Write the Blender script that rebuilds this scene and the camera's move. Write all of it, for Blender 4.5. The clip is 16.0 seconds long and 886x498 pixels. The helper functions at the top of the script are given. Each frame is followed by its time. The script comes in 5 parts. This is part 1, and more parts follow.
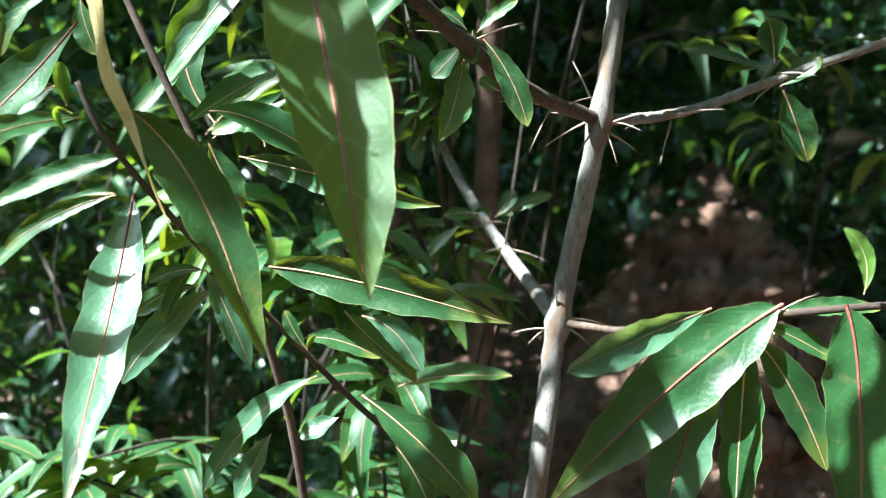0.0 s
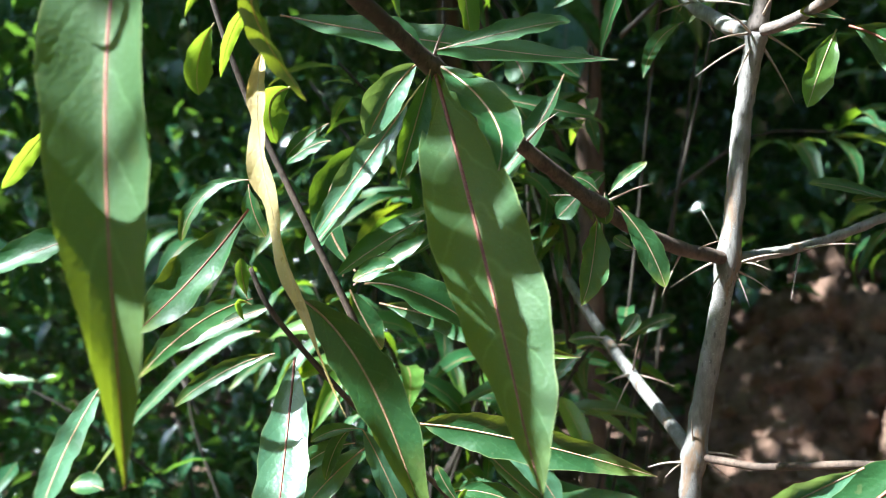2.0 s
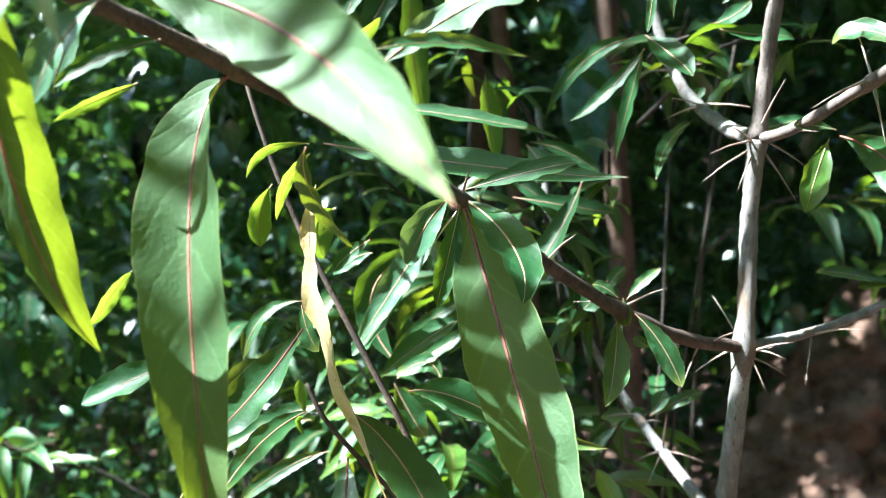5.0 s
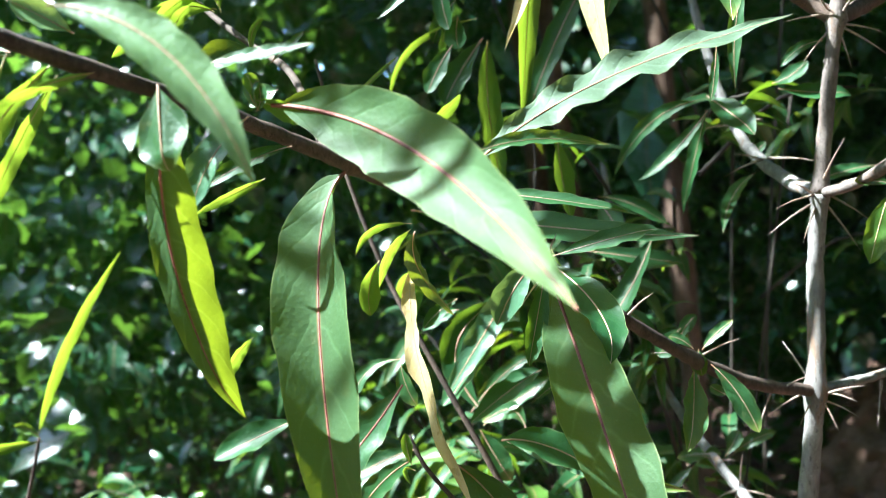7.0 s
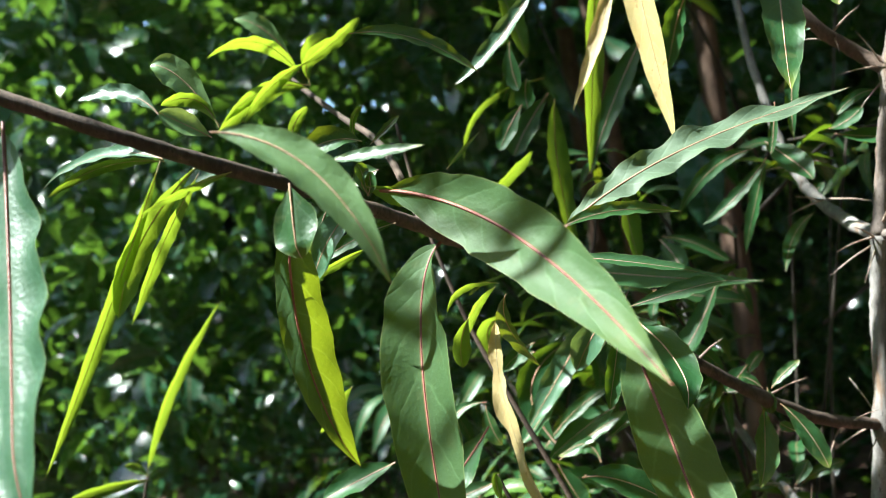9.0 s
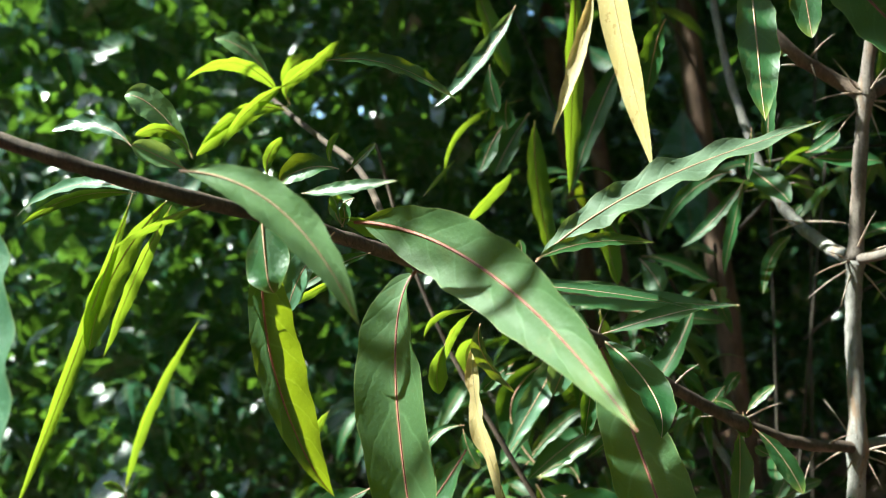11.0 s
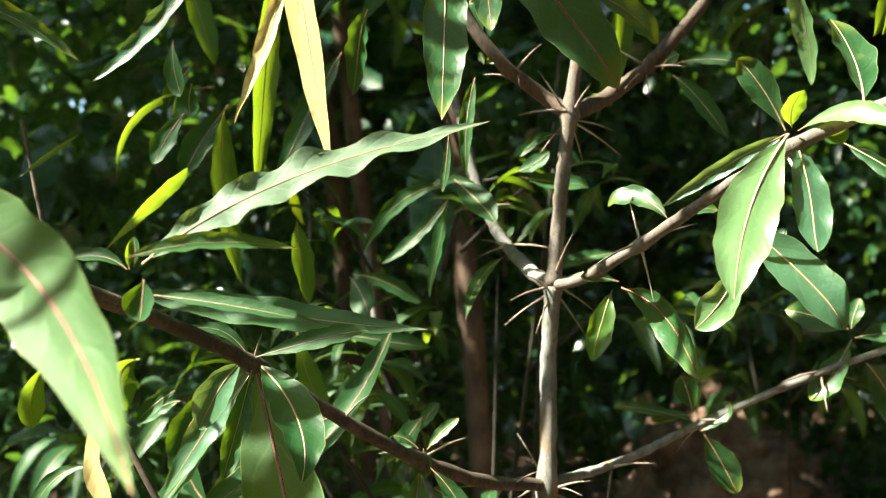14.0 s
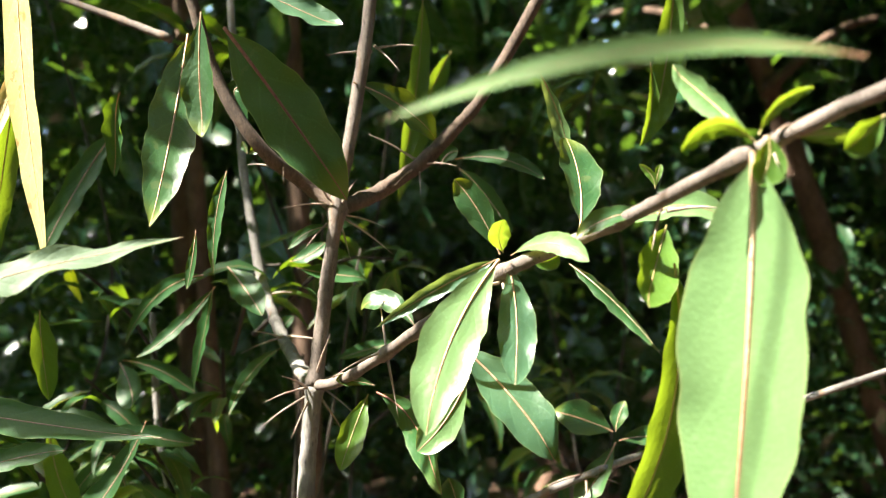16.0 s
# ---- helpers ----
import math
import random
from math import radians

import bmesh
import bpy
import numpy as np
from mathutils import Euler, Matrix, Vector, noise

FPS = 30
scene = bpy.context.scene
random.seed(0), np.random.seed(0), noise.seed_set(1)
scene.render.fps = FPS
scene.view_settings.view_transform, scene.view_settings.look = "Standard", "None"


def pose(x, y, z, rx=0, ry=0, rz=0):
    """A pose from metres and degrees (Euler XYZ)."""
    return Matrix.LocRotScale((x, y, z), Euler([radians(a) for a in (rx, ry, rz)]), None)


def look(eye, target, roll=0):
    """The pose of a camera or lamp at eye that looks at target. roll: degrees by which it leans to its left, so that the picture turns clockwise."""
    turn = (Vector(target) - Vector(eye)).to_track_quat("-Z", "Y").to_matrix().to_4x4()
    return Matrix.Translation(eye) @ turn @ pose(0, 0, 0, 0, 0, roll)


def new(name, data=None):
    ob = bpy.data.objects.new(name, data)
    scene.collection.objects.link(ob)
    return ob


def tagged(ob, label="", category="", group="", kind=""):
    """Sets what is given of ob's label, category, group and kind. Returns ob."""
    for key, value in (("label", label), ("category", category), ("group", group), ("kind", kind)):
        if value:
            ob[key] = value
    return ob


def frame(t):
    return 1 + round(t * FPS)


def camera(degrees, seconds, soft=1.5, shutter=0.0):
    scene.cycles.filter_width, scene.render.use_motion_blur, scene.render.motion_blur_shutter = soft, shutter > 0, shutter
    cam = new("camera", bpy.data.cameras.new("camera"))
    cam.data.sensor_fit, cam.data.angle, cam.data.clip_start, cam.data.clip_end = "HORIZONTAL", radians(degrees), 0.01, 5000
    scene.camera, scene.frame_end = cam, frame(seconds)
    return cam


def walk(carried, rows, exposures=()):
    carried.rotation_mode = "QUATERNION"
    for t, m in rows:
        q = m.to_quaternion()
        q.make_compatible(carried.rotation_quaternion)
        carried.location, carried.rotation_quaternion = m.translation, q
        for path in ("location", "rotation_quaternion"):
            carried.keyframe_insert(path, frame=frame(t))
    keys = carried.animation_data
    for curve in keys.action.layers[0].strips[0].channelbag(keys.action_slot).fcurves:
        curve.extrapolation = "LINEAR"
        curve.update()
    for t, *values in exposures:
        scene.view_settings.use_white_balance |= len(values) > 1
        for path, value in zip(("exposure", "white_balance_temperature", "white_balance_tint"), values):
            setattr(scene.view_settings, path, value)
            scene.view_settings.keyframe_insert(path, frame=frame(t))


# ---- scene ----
cam = camera(55.4, 16.0, soft=0.7)
cam.data.dof.use_dof = True
cam.data.dof.focus_distance = 0.42
cam.data.dof.aperture_fstop = 10.0
PATH = [
    (0, -0.0009, -0.0001, 1.1526, 81.29, -3.49, -0.15),
    (0.5, -0.0253, 0.0089, 1.1675, 82.72, -2.86, 1.79),
    (1, -0.0247, -0.0001, 1.1756, 83.88, -2.23, 3.75),
    (1.5, -0.0346, -0.0128, 1.1879, 84.83, -1.60, 4.97),
    (2, -0.0270, -0.0177, 1.2014, 85.32, -0.78, 5.76),
    (2.5, -0.0227, -0.0204, 1.2079, 85.60, -0.21, 5.81),
    (3, -0.0187, -0.0247, 1.2139, 85.91, 0.21, 5.99),
    (5.5, -0.0216, -0.0741, 1.2481, 89.05, 2.29, 8.81),
    (6, -0.0259, -0.0879, 1.2536, 89.86, 2.85, 9.63),
    (6.5, -0.0290, -0.1001, 1.2586, 89.99, 3.01, 10.77),
    (7, -0.0316, -0.1063, 1.2614, 90.43, 3.58, 11.71),
    (7.5, -0.0354, -0.1191, 1.2693, 90.64, 4.09, 12.89),
    (8, -0.0339, -0.1304, 1.2762, 90.98, 4.66, 13.99),
    (8.5, -0.0374, -0.1397, 1.2796, 91.39, 5.06, 14.62),
    (9, -0.0398, -0.1516, 1.2840, 91.92, 5.09, 15.11),
    (11.5, -0.0246, -0.1500, 1.2970, 92.13, 4.56, 13.57),
    (12, -0.0136, -0.1342, 1.2967, 92.30, 4.34, 11.40),
    (12.5, -0.0085, -0.1163, 1.2934, 92.19, 4.04, 8.47),
    (13, 0.0080, -0.0981, 1.2932, 92.30, 3.42, 5.44),
    (13.5, 0.0198, -0.0794, 1.2894, 92.54, 2.90, 2.49),
    (14, 0.0258, -0.0697, 1.2862, 92.79, 2.39, -0.13),
    (14.5, 0.0377, -0.0651, 1.2898, 93.18, 1.96, -2.27),
    (15, 0.0546, -0.0626, 1.2958, 93.89, 1.89, -4.33),
    (15.5, 0.0775, -0.0608, 1.3044, 94.81, 1.72, -6.39),
    (16, 0.1036, -0.0589, 1.3157, 95.82, 1.25, -8.09),
]
walk(cam, [(t, pose(*p)) for t, *p in PATH], exposures=[(0.0, 2.75, 5500, -2), (3.2, 2.75, 5450, 0), (5.5, 3.05, 5400, 0), (7.0, 2.85, 5400, -2), (8.5, 2.22, 5850, -2), (9.0, 2.2, 5900, -2), (11.5, 2.16, 6150, -11), (12.5, 2.42, 6400, -11), (14.5, 2.6, 7000, -4), (15.5, 2.6, 7000, 2), (16.0, 2.7, 6900, 4)])

# ---- light ----
SUN_WAY = Vector((-0.58, -0.19, 0.79)).normalized()
sky_world = bpy.data.worlds.new("sky")
scene.world = sky_world
sky_world.use_nodes = True
wn = sky_world.node_tree
sky = wn.nodes.new("ShaderNodeTexSky")
sky.sky_type = "NISHITA"
sky.sun_disc = False
sky.sun_elevation = math.asin(SUN_WAY.z)
sky.sun_rotation = math.atan2(SUN_WAY.x, SUN_WAY.y)
wn.nodes["Background"].inputs["Strength"].default_value = 0.15
wn.links.new(sky.outputs[0], wn.nodes["Background"].inputs["Color"])
sun_data = bpy.data.lights.new("sun", "SUN")
sun_data.energy, sun_data.angle, sun_data.color = 5.0, radians(0.53), (1.0, 0.95, 0.86)
sun = new("sun", sun_data)
sun.matrix_world = look(SUN_WAY * 30, (0, 0, 0))


# ---- materials ----
def nodes_of(name):
    m = bpy.data.materials.new(name)
    m.use_nodes = True
    nt = m.node_tree
    nt.nodes.clear()
    return m, nt, nt.nodes.new("ShaderNodeOutputMaterial")


def add(nt, kind, **inputs):
    n = nt.nodes.new(kind)
    for key, value in inputs.items():
        n.inputs[key.replace("_", " ")].default_value = value
    return n


def calc(nt, op, a, b=None, c=None, clamp=False):
    n = nt.nodes.new("ShaderNodeMath")
    n.operation, n.use_clamp = op, clamp
    for i, v in enumerate((a, b, c)):
        if v is None:
            continue
        if isinstance(v, (int, float)):
            n.inputs[i].default_value = v
        else:
            nt.links.new(v, n.inputs[i])
    return n.outputs[0]


def mix(nt, fac, a, b, blend="MIX"):
    n = nt.nodes.new("ShaderNodeMix")
    n.data_type, n.blend_type = "RGBA", blend
    for sock, v in ((n.inputs["Factor"], fac), (n.inputs["A"], a), (n.inputs["B"], b)):
        if isinstance(v, (int, float)):
            sock.default_value = v
        elif isinstance(v, tuple):
            sock.default_value = (*v, 1.0)
        else:
            nt.links.new(v, sock)
    return n.outputs["Result"]


def ramp(nt, fac, stops):
    n = nt.nodes.new("ShaderNodeValToRGB")
    while len(n.color_ramp.elements) < len(stops):
        n.color_ramp.elements.new(0.5)
    for el, (p, c) in zip(n.color_ramp.elements, stops):
        el.position, el.color = p, (*c, 1.0)
    nt.links.new(fac, n.inputs[0])
    return n.outputs[0]


def leaf_material(name, dark, light, through_colour, share, rough, stuff=False, spots=0.0, spot_colour=(0.25, 0.12, 0.03), veins=1.0, tip=0.0, gloss=0.5, rib=0.85):
    """A leaf: waxy front, light shining through it, fine side veins along the texture's u (across) and v (along, in leaf widths)."""
    m, nt, out = nodes_of(name)
    uv = nt.nodes.new("ShaderNodeUVMap")
    uv.uv_map = "UVMap"
    sep = nt.nodes.new("ShaderNodeSeparateXYZ")
    nt.links.new(uv.outputs[0], sep.inputs[0])
    across = calc(nt, "MULTIPLY", calc(nt, "ABSOLUTE", calc(nt, "SUBTRACT", sep.outputs[0], 0.5)), 2.0)
    coord = nt.nodes.new("ShaderNodeTexCoord")
    big = add(nt, "ShaderNodeTexNoise", Scale=38.0, Detail=3.0)
    fine = add(nt, "ShaderNodeTexNoise", Scale=900.0, Detail=3.0)
    nt.links.new(coord.outputs["Object"], big.inputs["Vector"])
    nt.links.new(coord.outputs["Object"], fine.inputs["Vector"])
    if stuff:
        rnd = nt.nodes.new("ShaderNodeNewGeometry").outputs["Random Per Island"]
    else:
        rnd = nt.nodes.new("ShaderNodeObjectInfo").outputs["Random"]
    tone = calc(nt, "ADD", calc(nt, "MULTIPLY", rnd, 0.6), calc(nt, "MULTIPLY", calc(nt, "SUBTRACT", big.outputs[0], 0.3), 0.9), clamp=True)
    colour = mix(nt, tone, dark, light)
    # side veins run from the midrib towards the tip
    way = calc(nt, "SUBTRACT", calc(nt, "MULTIPLY", sep.outputs[1], 1.45), calc(nt, "MULTIPLY", calc(nt, "POWER", across, 1.6), 1.15))
    way = calc(nt, "ADD", way, calc(nt, "MULTIPLY", big.outputs[0], 1.1))
    saw = calc(nt, "FRACT", way)
    line = calc(nt, "SUBTRACT", 1.0, calc(nt, "MULTIPLY", calc(nt, "MINIMUM", saw, calc(nt, "SUBTRACT", 1.0, saw)), 12.0), clamp=True)
    line = calc(nt, "MULTIPLY", line, calc(nt, "SUBTRACT", 1.0, calc(nt, "POWER", across, 3.0)))
    colour = mix(nt, calc(nt, "MULTIPLY", line, 0.26 * veins), colour, tuple(min(1, 1.9 * c + 0.02) for c in light))
    # tip tinted yellow-green: ageing, plus the glow of backlight put into the colour
    if tip:
        run = nt.nodes.new("ShaderNodeUVMap")
        run.uv_map = "run"
        sep2 = nt.nodes.new("ShaderNodeSeparateXYZ")
        nt.links.new(run.outputs[0], sep2.inputs[0])
        tip_glow = calc(nt, "MULTIPLY", calc(nt, "SUBTRACT", calc(nt, "ADD", sep2.outputs[0], calc(nt, "MULTIPLY", calc(nt, "SUBTRACT", big.outputs[0], 0.5), 0.35)), 0.82), 5.0, clamp=True)
        colour = mix(nt, calc(nt, "MULTIPLY", tip_glow, tip), colour, (0.17, 0.20, 0.03))
    speck = calc(nt, "MULTIPLY", calc(nt, "SUBTRACT", fine.outputs[0], 0.60), 7.0, clamp=True)
    colour = mix(nt, calc(nt, "MULTIPLY", speck, 0.30), colour, tuple(min(1, 2.2 * c + 0.03) for c in light))
    centre = calc(nt, "SUBTRACT", 1.0, calc(nt, "MULTIPLY", across, 14.0), clamp=True)
    colour = mix(nt, calc(nt, "MULTIPLY", centre, rib), colour, (0.42, 0.20, 0.13))
    rim = calc(nt, "MULTIPLY", calc(nt, "SUBTRACT", across, 0.965), 50.0, clamp=True)
    colour = mix(nt, calc(nt, "MULTIPLY", rim, 0.42), colour, (0.34, 0.36, 0.14))
    net = add(nt, "ShaderNodeTexVoronoi", Scale=420.0)
    nt.links.new(coord.outputs["Object"], net.inputs["Vector"])
    if spots:
        spot = add(nt, "ShaderNodeTexNoise", Scale=120.0, Detail=4.0)
        nt.links.new(coord.outputs["Object"], spot.inputs["Vector"])
        colour = mix(nt, calc(nt, "MULTIPLY", calc(nt, "GREATER_THAN", spot.outputs[0], 0.64), spots), colour, spot_colour)
    pillow = calc(nt, "MULTIPLY", calc(nt, "MINIMUM", saw, calc(nt, "SUBTRACT", 1.0, saw)), 1.0)
    height = calc(nt, "ADD", calc(nt, "MULTIPLY", calc(nt, "SMOOTH_MIN", pillow, 0.16, 0.12), 0.85 * veins), calc(nt, "ADD", calc(nt, "MULTIPLY", fine.outputs[0], 0.10), calc(nt, "MULTIPLY", net.outputs[0], 0.16)))
    bump = add(nt, "ShaderNodeBump", Strength=0.65, Distance=0.0010)
    nt.links.new(height, bump.inputs["Height"])
    skin = nt.nodes.new("ShaderNodeBsdfPrincipled")
    nt.links.new(colour, skin.inputs["Base Color"])
    skin.inputs["Specular IOR Level"].default_value = gloss
    nt.links.new(calc(nt, "ADD", rough - 0.08, calc(nt, "MULTIPLY", big.outputs[0], 0.22)), skin.inputs["Roughness"])
    nt.links.new(bump.outputs[0], skin.inputs["Normal"])
    glow = nt.nodes.new("ShaderNodeBsdfTranslucent")
    passing = mix(nt, calc(nt, "MULTIPLY", line, 0.35 * veins), through_colour, tuple(min(1.0, 1.35 * c + 0.04) for c in through_colour))
    passing = mix(nt, calc(nt, "MULTIPLY", tone, 0.5), passing, tuple(0.6 * c for c in through_colour))
    nt.links.new(passing, glow.inputs["Color"])
    nt.links.new(bump.outputs[0], glow.inputs["Normal"])
    both = nt.nodes.new("ShaderNodeMixShader")
    both.inputs[0].default_value = share
    nt.links.new(skin.outputs[0], both.inputs[1])
    nt.links.new(glow.outputs[0], both.inputs[2])
    nt.links.new(both.outputs[0], out.inputs[0])
    return m


def bark_material(name, dark, light, scale, streak, rough=0.85, scars=0.0):
    m, nt, out = nodes_of(name)
    coord = nt.nodes.new("ShaderNodeTexCoord")
    mapping = add(nt, "ShaderNodeMapping")
    mapping.inputs["Scale"].default_value = (1, 1, streak)
    nt.links.new(coord.outputs["Object"], mapping.inputs[0])
    a = add(nt, "ShaderNodeTexNoise", Scale=scale * 2.4, Detail=8.0, Roughness=0.7)
    b = add(nt, "ShaderNodeTexNoise", Scale=scale * 0.22, Detail=4.0)
    c = add(nt, "ShaderNodeTexVoronoi", Scale=scale * 3.4)
    d = add(nt, "ShaderNodeTexNoise", Scale=scale * 9.0, Detail=4.0)
    for n in (a, c):
        nt.links.new(mapping.outputs[0], n.inputs["Vector"])
    for n in (b, d):
        nt.links.new(coord.outputs["Object"], n.inputs["Vector"])
    f = calc(nt, "ADD", calc(nt, "MULTIPLY", calc(nt, "SUBTRACT", a.outputs[0], 0.36), 2.6), calc(nt, "MULTIPLY", calc(nt, "SUBTRACT", b.outputs[0], 0.5), 2.6), clamp=True)
    colour = mix(nt, f, dark, light)
    speck = calc(nt, "LESS_THAN", c.outputs[0], 0.20)
    colour = mix(nt, calc(nt, "MULTIPLY", speck, calc(nt, "MULTIPLY", b.outputs[0], 1.1)), colour, tuple(0.4 * q for q in dark))
    flake = calc(nt, "GREATER_THAN", calc(nt, "MULTIPLY", d.outputs[0], calc(nt, "ADD", b.outputs[0], 0.5)), 0.66)
    colour = mix(nt, calc(nt, "MULTIPLY", flake, 0.55), colour, tuple(min(0.7, 1.35 * q + 0.02) for q in light))
    if scars:
        long = add(nt, "ShaderNodeMapping")
        long.inputs["Scale"].default_value = (1, 1, 0.16)
        nt.links.new(coord.outputs["Object"], long.inputs[0])
        e = add(nt, "ShaderNodeTexNoise", Scale=95.0, Detail=5.0, Roughness=0.65)
        nt.links.new(long.outputs[0], e.inputs["Vector"])
        crack = calc(nt, "MULTIPLY", calc(nt, "SUBTRACT", e.outputs[0], 0.57), 14.0, clamp=True)
        colour = mix(nt, calc(nt, "MULTIPLY", crack, scars), colour, (0.20, 0.115, 0.065))
    bump = add(nt, "ShaderNodeBump", Strength=0.6, Distance=0.0009)
    nt.links.new(calc(nt, "ADD", a.outputs[0], calc(nt, "MULTIPLY", d.outputs[0], 0.5)), bump.inputs["Height"])
    s = nt.nodes.new("ShaderNodeBsdfPrincipled")
    s.inputs["Roughness"].default_value = rough
    nt.links.new(colour, s.inputs["Base Color"])
    nt.links.new(bump.outputs[0], s.inputs["Normal"])
    nt.links.new(s.outputs[0], out.inputs[0])
    return m


def soil_material():
    """Dry red-brown earth: crumbs, clods and paler dust."""
    m, nt, out = nodes_of("soil")
    coord = nt.nodes.new("ShaderNodeTexCoord")
    a = add(nt, "ShaderNodeTexNoise", Scale=9.0, Detail=8.0, Roughness=0.68)
    b = add(nt, "ShaderNodeTexVoronoi", Scale=28.0)
    c = add(nt, "ShaderNodeTexNoise", Scale=120.0, Detail=4.0)
    for n in (a, b, c):
        nt.links.new(coord.outputs["Object"], n.inputs["Vector"])
    colour = ramp(nt, a.outputs[0], [(0.30, (0.030, 0.016, 0.011)), (0.48, (0.21, 0.118, 0.084)), (0.66, (0.37, 0.235, 0.175)), (0.80, (0.46, 0.33, 0.26))])
    colour = mix(nt, calc(nt, "MULTIPLY", c.outputs[0], 0.5), colour, (0.06, 0.035, 0.026), "MULTIPLY")
    h = calc(nt, "ADD", calc(nt, "MULTIPLY", a.outputs[0], 1.0), calc(nt, "ADD", calc(nt, "MULTIPLY", b.outputs[0], 0.30), calc(nt, "MULTIPLY", c.outputs[0], 0.10)))
    bump = add(nt, "ShaderNodeBump", Strength=1.0, Distance=0.03)
    nt.links.new(h, bump.inputs["Height"])
    sh = nt.nodes.new("ShaderNodeBsdfPrincipled")
    sh.inputs["Roughness"].default_value = 0.95
    nt.links.new(colour, sh.inputs["Base Color"])
    nt.links.new(bump.outputs[0], sh.inputs["Normal"])
    nt.links.new(sh.outputs[0], out.inputs[0])
    return m


GREEN = leaf_material("leaf_green", (0.012, 0.052, 0.016), (0.034, 0.100, 0.030), (0.46, 0.54, 0.015), 0.20, 0.38, tip=0.85, gloss=0.60, veins=0.6, spots=0.35, spot_colour=(0.12, 0.13, 0.05))
PALE = leaf_material("leaf_pale_green", (0.036, 0.095, 0.052), (0.070, 0.150, 0.084), (0.40, 0.56, 0.10), 0.26, 0.30, gloss=1.0, veins=0.6)
# lighter copy of the leaf green: brightness of full sun put into the colour
SUNLIT_GREEN = leaf_material("leaf_sunlit_green", (0.100, 0.190, 0.075), (0.160, 0.270, 0.115), (0.55, 0.68, 0.14), 0.30, 0.30, gloss=0.9, veins=0.45)
# darker, duller copy of the leaf green: shade put into the colour
SHADED_GREEN = leaf_material("leaf_shaded_green", (0.010, 0.046, 0.014), (0.030, 0.098, 0.032), (0.32, 0.50, 0.02), 0.24, 0.46, gloss=0.34, veins=0.45)
MATTE = leaf_material("leaf_matte_green", (0.078, 0.124, 0.076), (0.126, 0.180, 0.116), (0.40, 0.52, 0.10), 0.24, 0.56, gloss=0.35)
UNDER = leaf_material("leaf_underside", (0.042, 0.088, 0.034), (0.066, 0.124, 0.050), (0.50, 0.62, 0.02), 0.30, 0.52, tip=0.35, gloss=0.22, veins=1.25, spots=0.2, spot_colour=(0.12, 0.13, 0.05))
YOUNG = leaf_material("leaf_young", (0.055, 0.130, 0.024), (0.100, 0.190, 0.034), (0.42, 0.58, 0.03), 0.38, 0.36, veins=0.4)
DRY = leaf_material("leaf_dry", (0.52, 0.36, 0.13), (0.80, 0.66, 0.36), (0.85, 0.58, 0.14), 0.36, 0.45, spots=0.5, veins=0.5)
YELLOW = leaf_material("leaf_yellow", (0.58, 0.43, 0.15), (0.74, 0.62, 0.32), (0.80, 0.58, 0.16), 0.40, 0.48, spots=0.6, veins=0.5, rib=0.3)
TAN = leaf_material("leaf_tan", (0.58, 0.44, 0.22), (0.76, 0.62, 0.38), (0.80, 0.55, 0.18), 0.40, 0.5, spots=0.4, veins=0.6)
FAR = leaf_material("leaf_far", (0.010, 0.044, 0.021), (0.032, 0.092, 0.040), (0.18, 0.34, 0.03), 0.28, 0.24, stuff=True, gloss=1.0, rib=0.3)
MIDRIB = bark_material("leaf_midrib", (0.22, 0.060, 0.044), (0.38, 0.135, 0.100), 160.0, 1.0, 0.5)
MIDRIB_PALE = bark_material("leaf_midrib_pale", (0.34, 0.26, 0.10), (0.46, 0.38, 0.18), 160.0, 1.0, 0.5)
MIDRIB_YELLOW = bark_material("leaf_midrib_yellow", (0.58, 0.44, 0.20), (0.72, 0.58, 0.32), 160.0, 1.0, 0.5)
MIDRIB_ROSE = bark_material("leaf_midrib_rose", (0.44, 0.24, 0.14), (0.60, 0.38, 0.26), 160.0, 1.0, 0.5)
GREY_BARK = bark_material("grey_bark", (0.150, 0.134, 0.128), (0.300, 0.276, 0.268), 110.0, 0.30, scars=0.75)
PINK_BARK = bark_material("pinkish_bark", (0.095, 0.072, 0.064), (0.20, 0.162, 0.146), 140.0, 0.4, scars=0.5)
BROWN_BARK = bark_material("brown_bark", (0.046, 0.029, 0.022), (0.125, 0.082, 0.062), 170.0, 0.5)
TRUNK_BARK = bark_material("trunk_bark", (0.070, 0.040, 0.028), (0.19, 0.115, 0.080), 60.0, 0.25)
THORN = bark_material("thorn", (0.26, 0.17, 0.13), (0.50, 0.42, 0.36), 200.0, 1.0, 0.5)
# brown bark darkened: the shade on the stems behind is in its colour
SHADED_TWIG = bark_material("shaded_twig", (0.020, 0.015, 0.011), (0.060, 0.045, 0.034), 170.0, 0.5)
# near-black green: deep shade of the far wood put into the colour
FAR_SHADE = bark_material("far_shade", (0.008, 0.016, 0.008), (0.030, 0.060, 0.022), 9.0, 1.0, 0.9)
SOIL = soil_material()


# ---- builders ----
def part(name, bm, material, parent, label="", smooth=True):
    me = bpy.data.meshes.new(name)
    for face in bm.faces:
        face.smooth = smooth
    bm.to_mesh(me)
    bm.free()
    me.materials.append(material)
    ob = new(name, me)
    ob.parent = parent
    return tagged(ob, label)


def thing(name, label, category, at=(0, 0, 0), group="", kind=""):
    ob = new(name)
    ob.empty_display_size = 0.05
    ob.location = at
    return tagged(ob, label, category, group, kind)


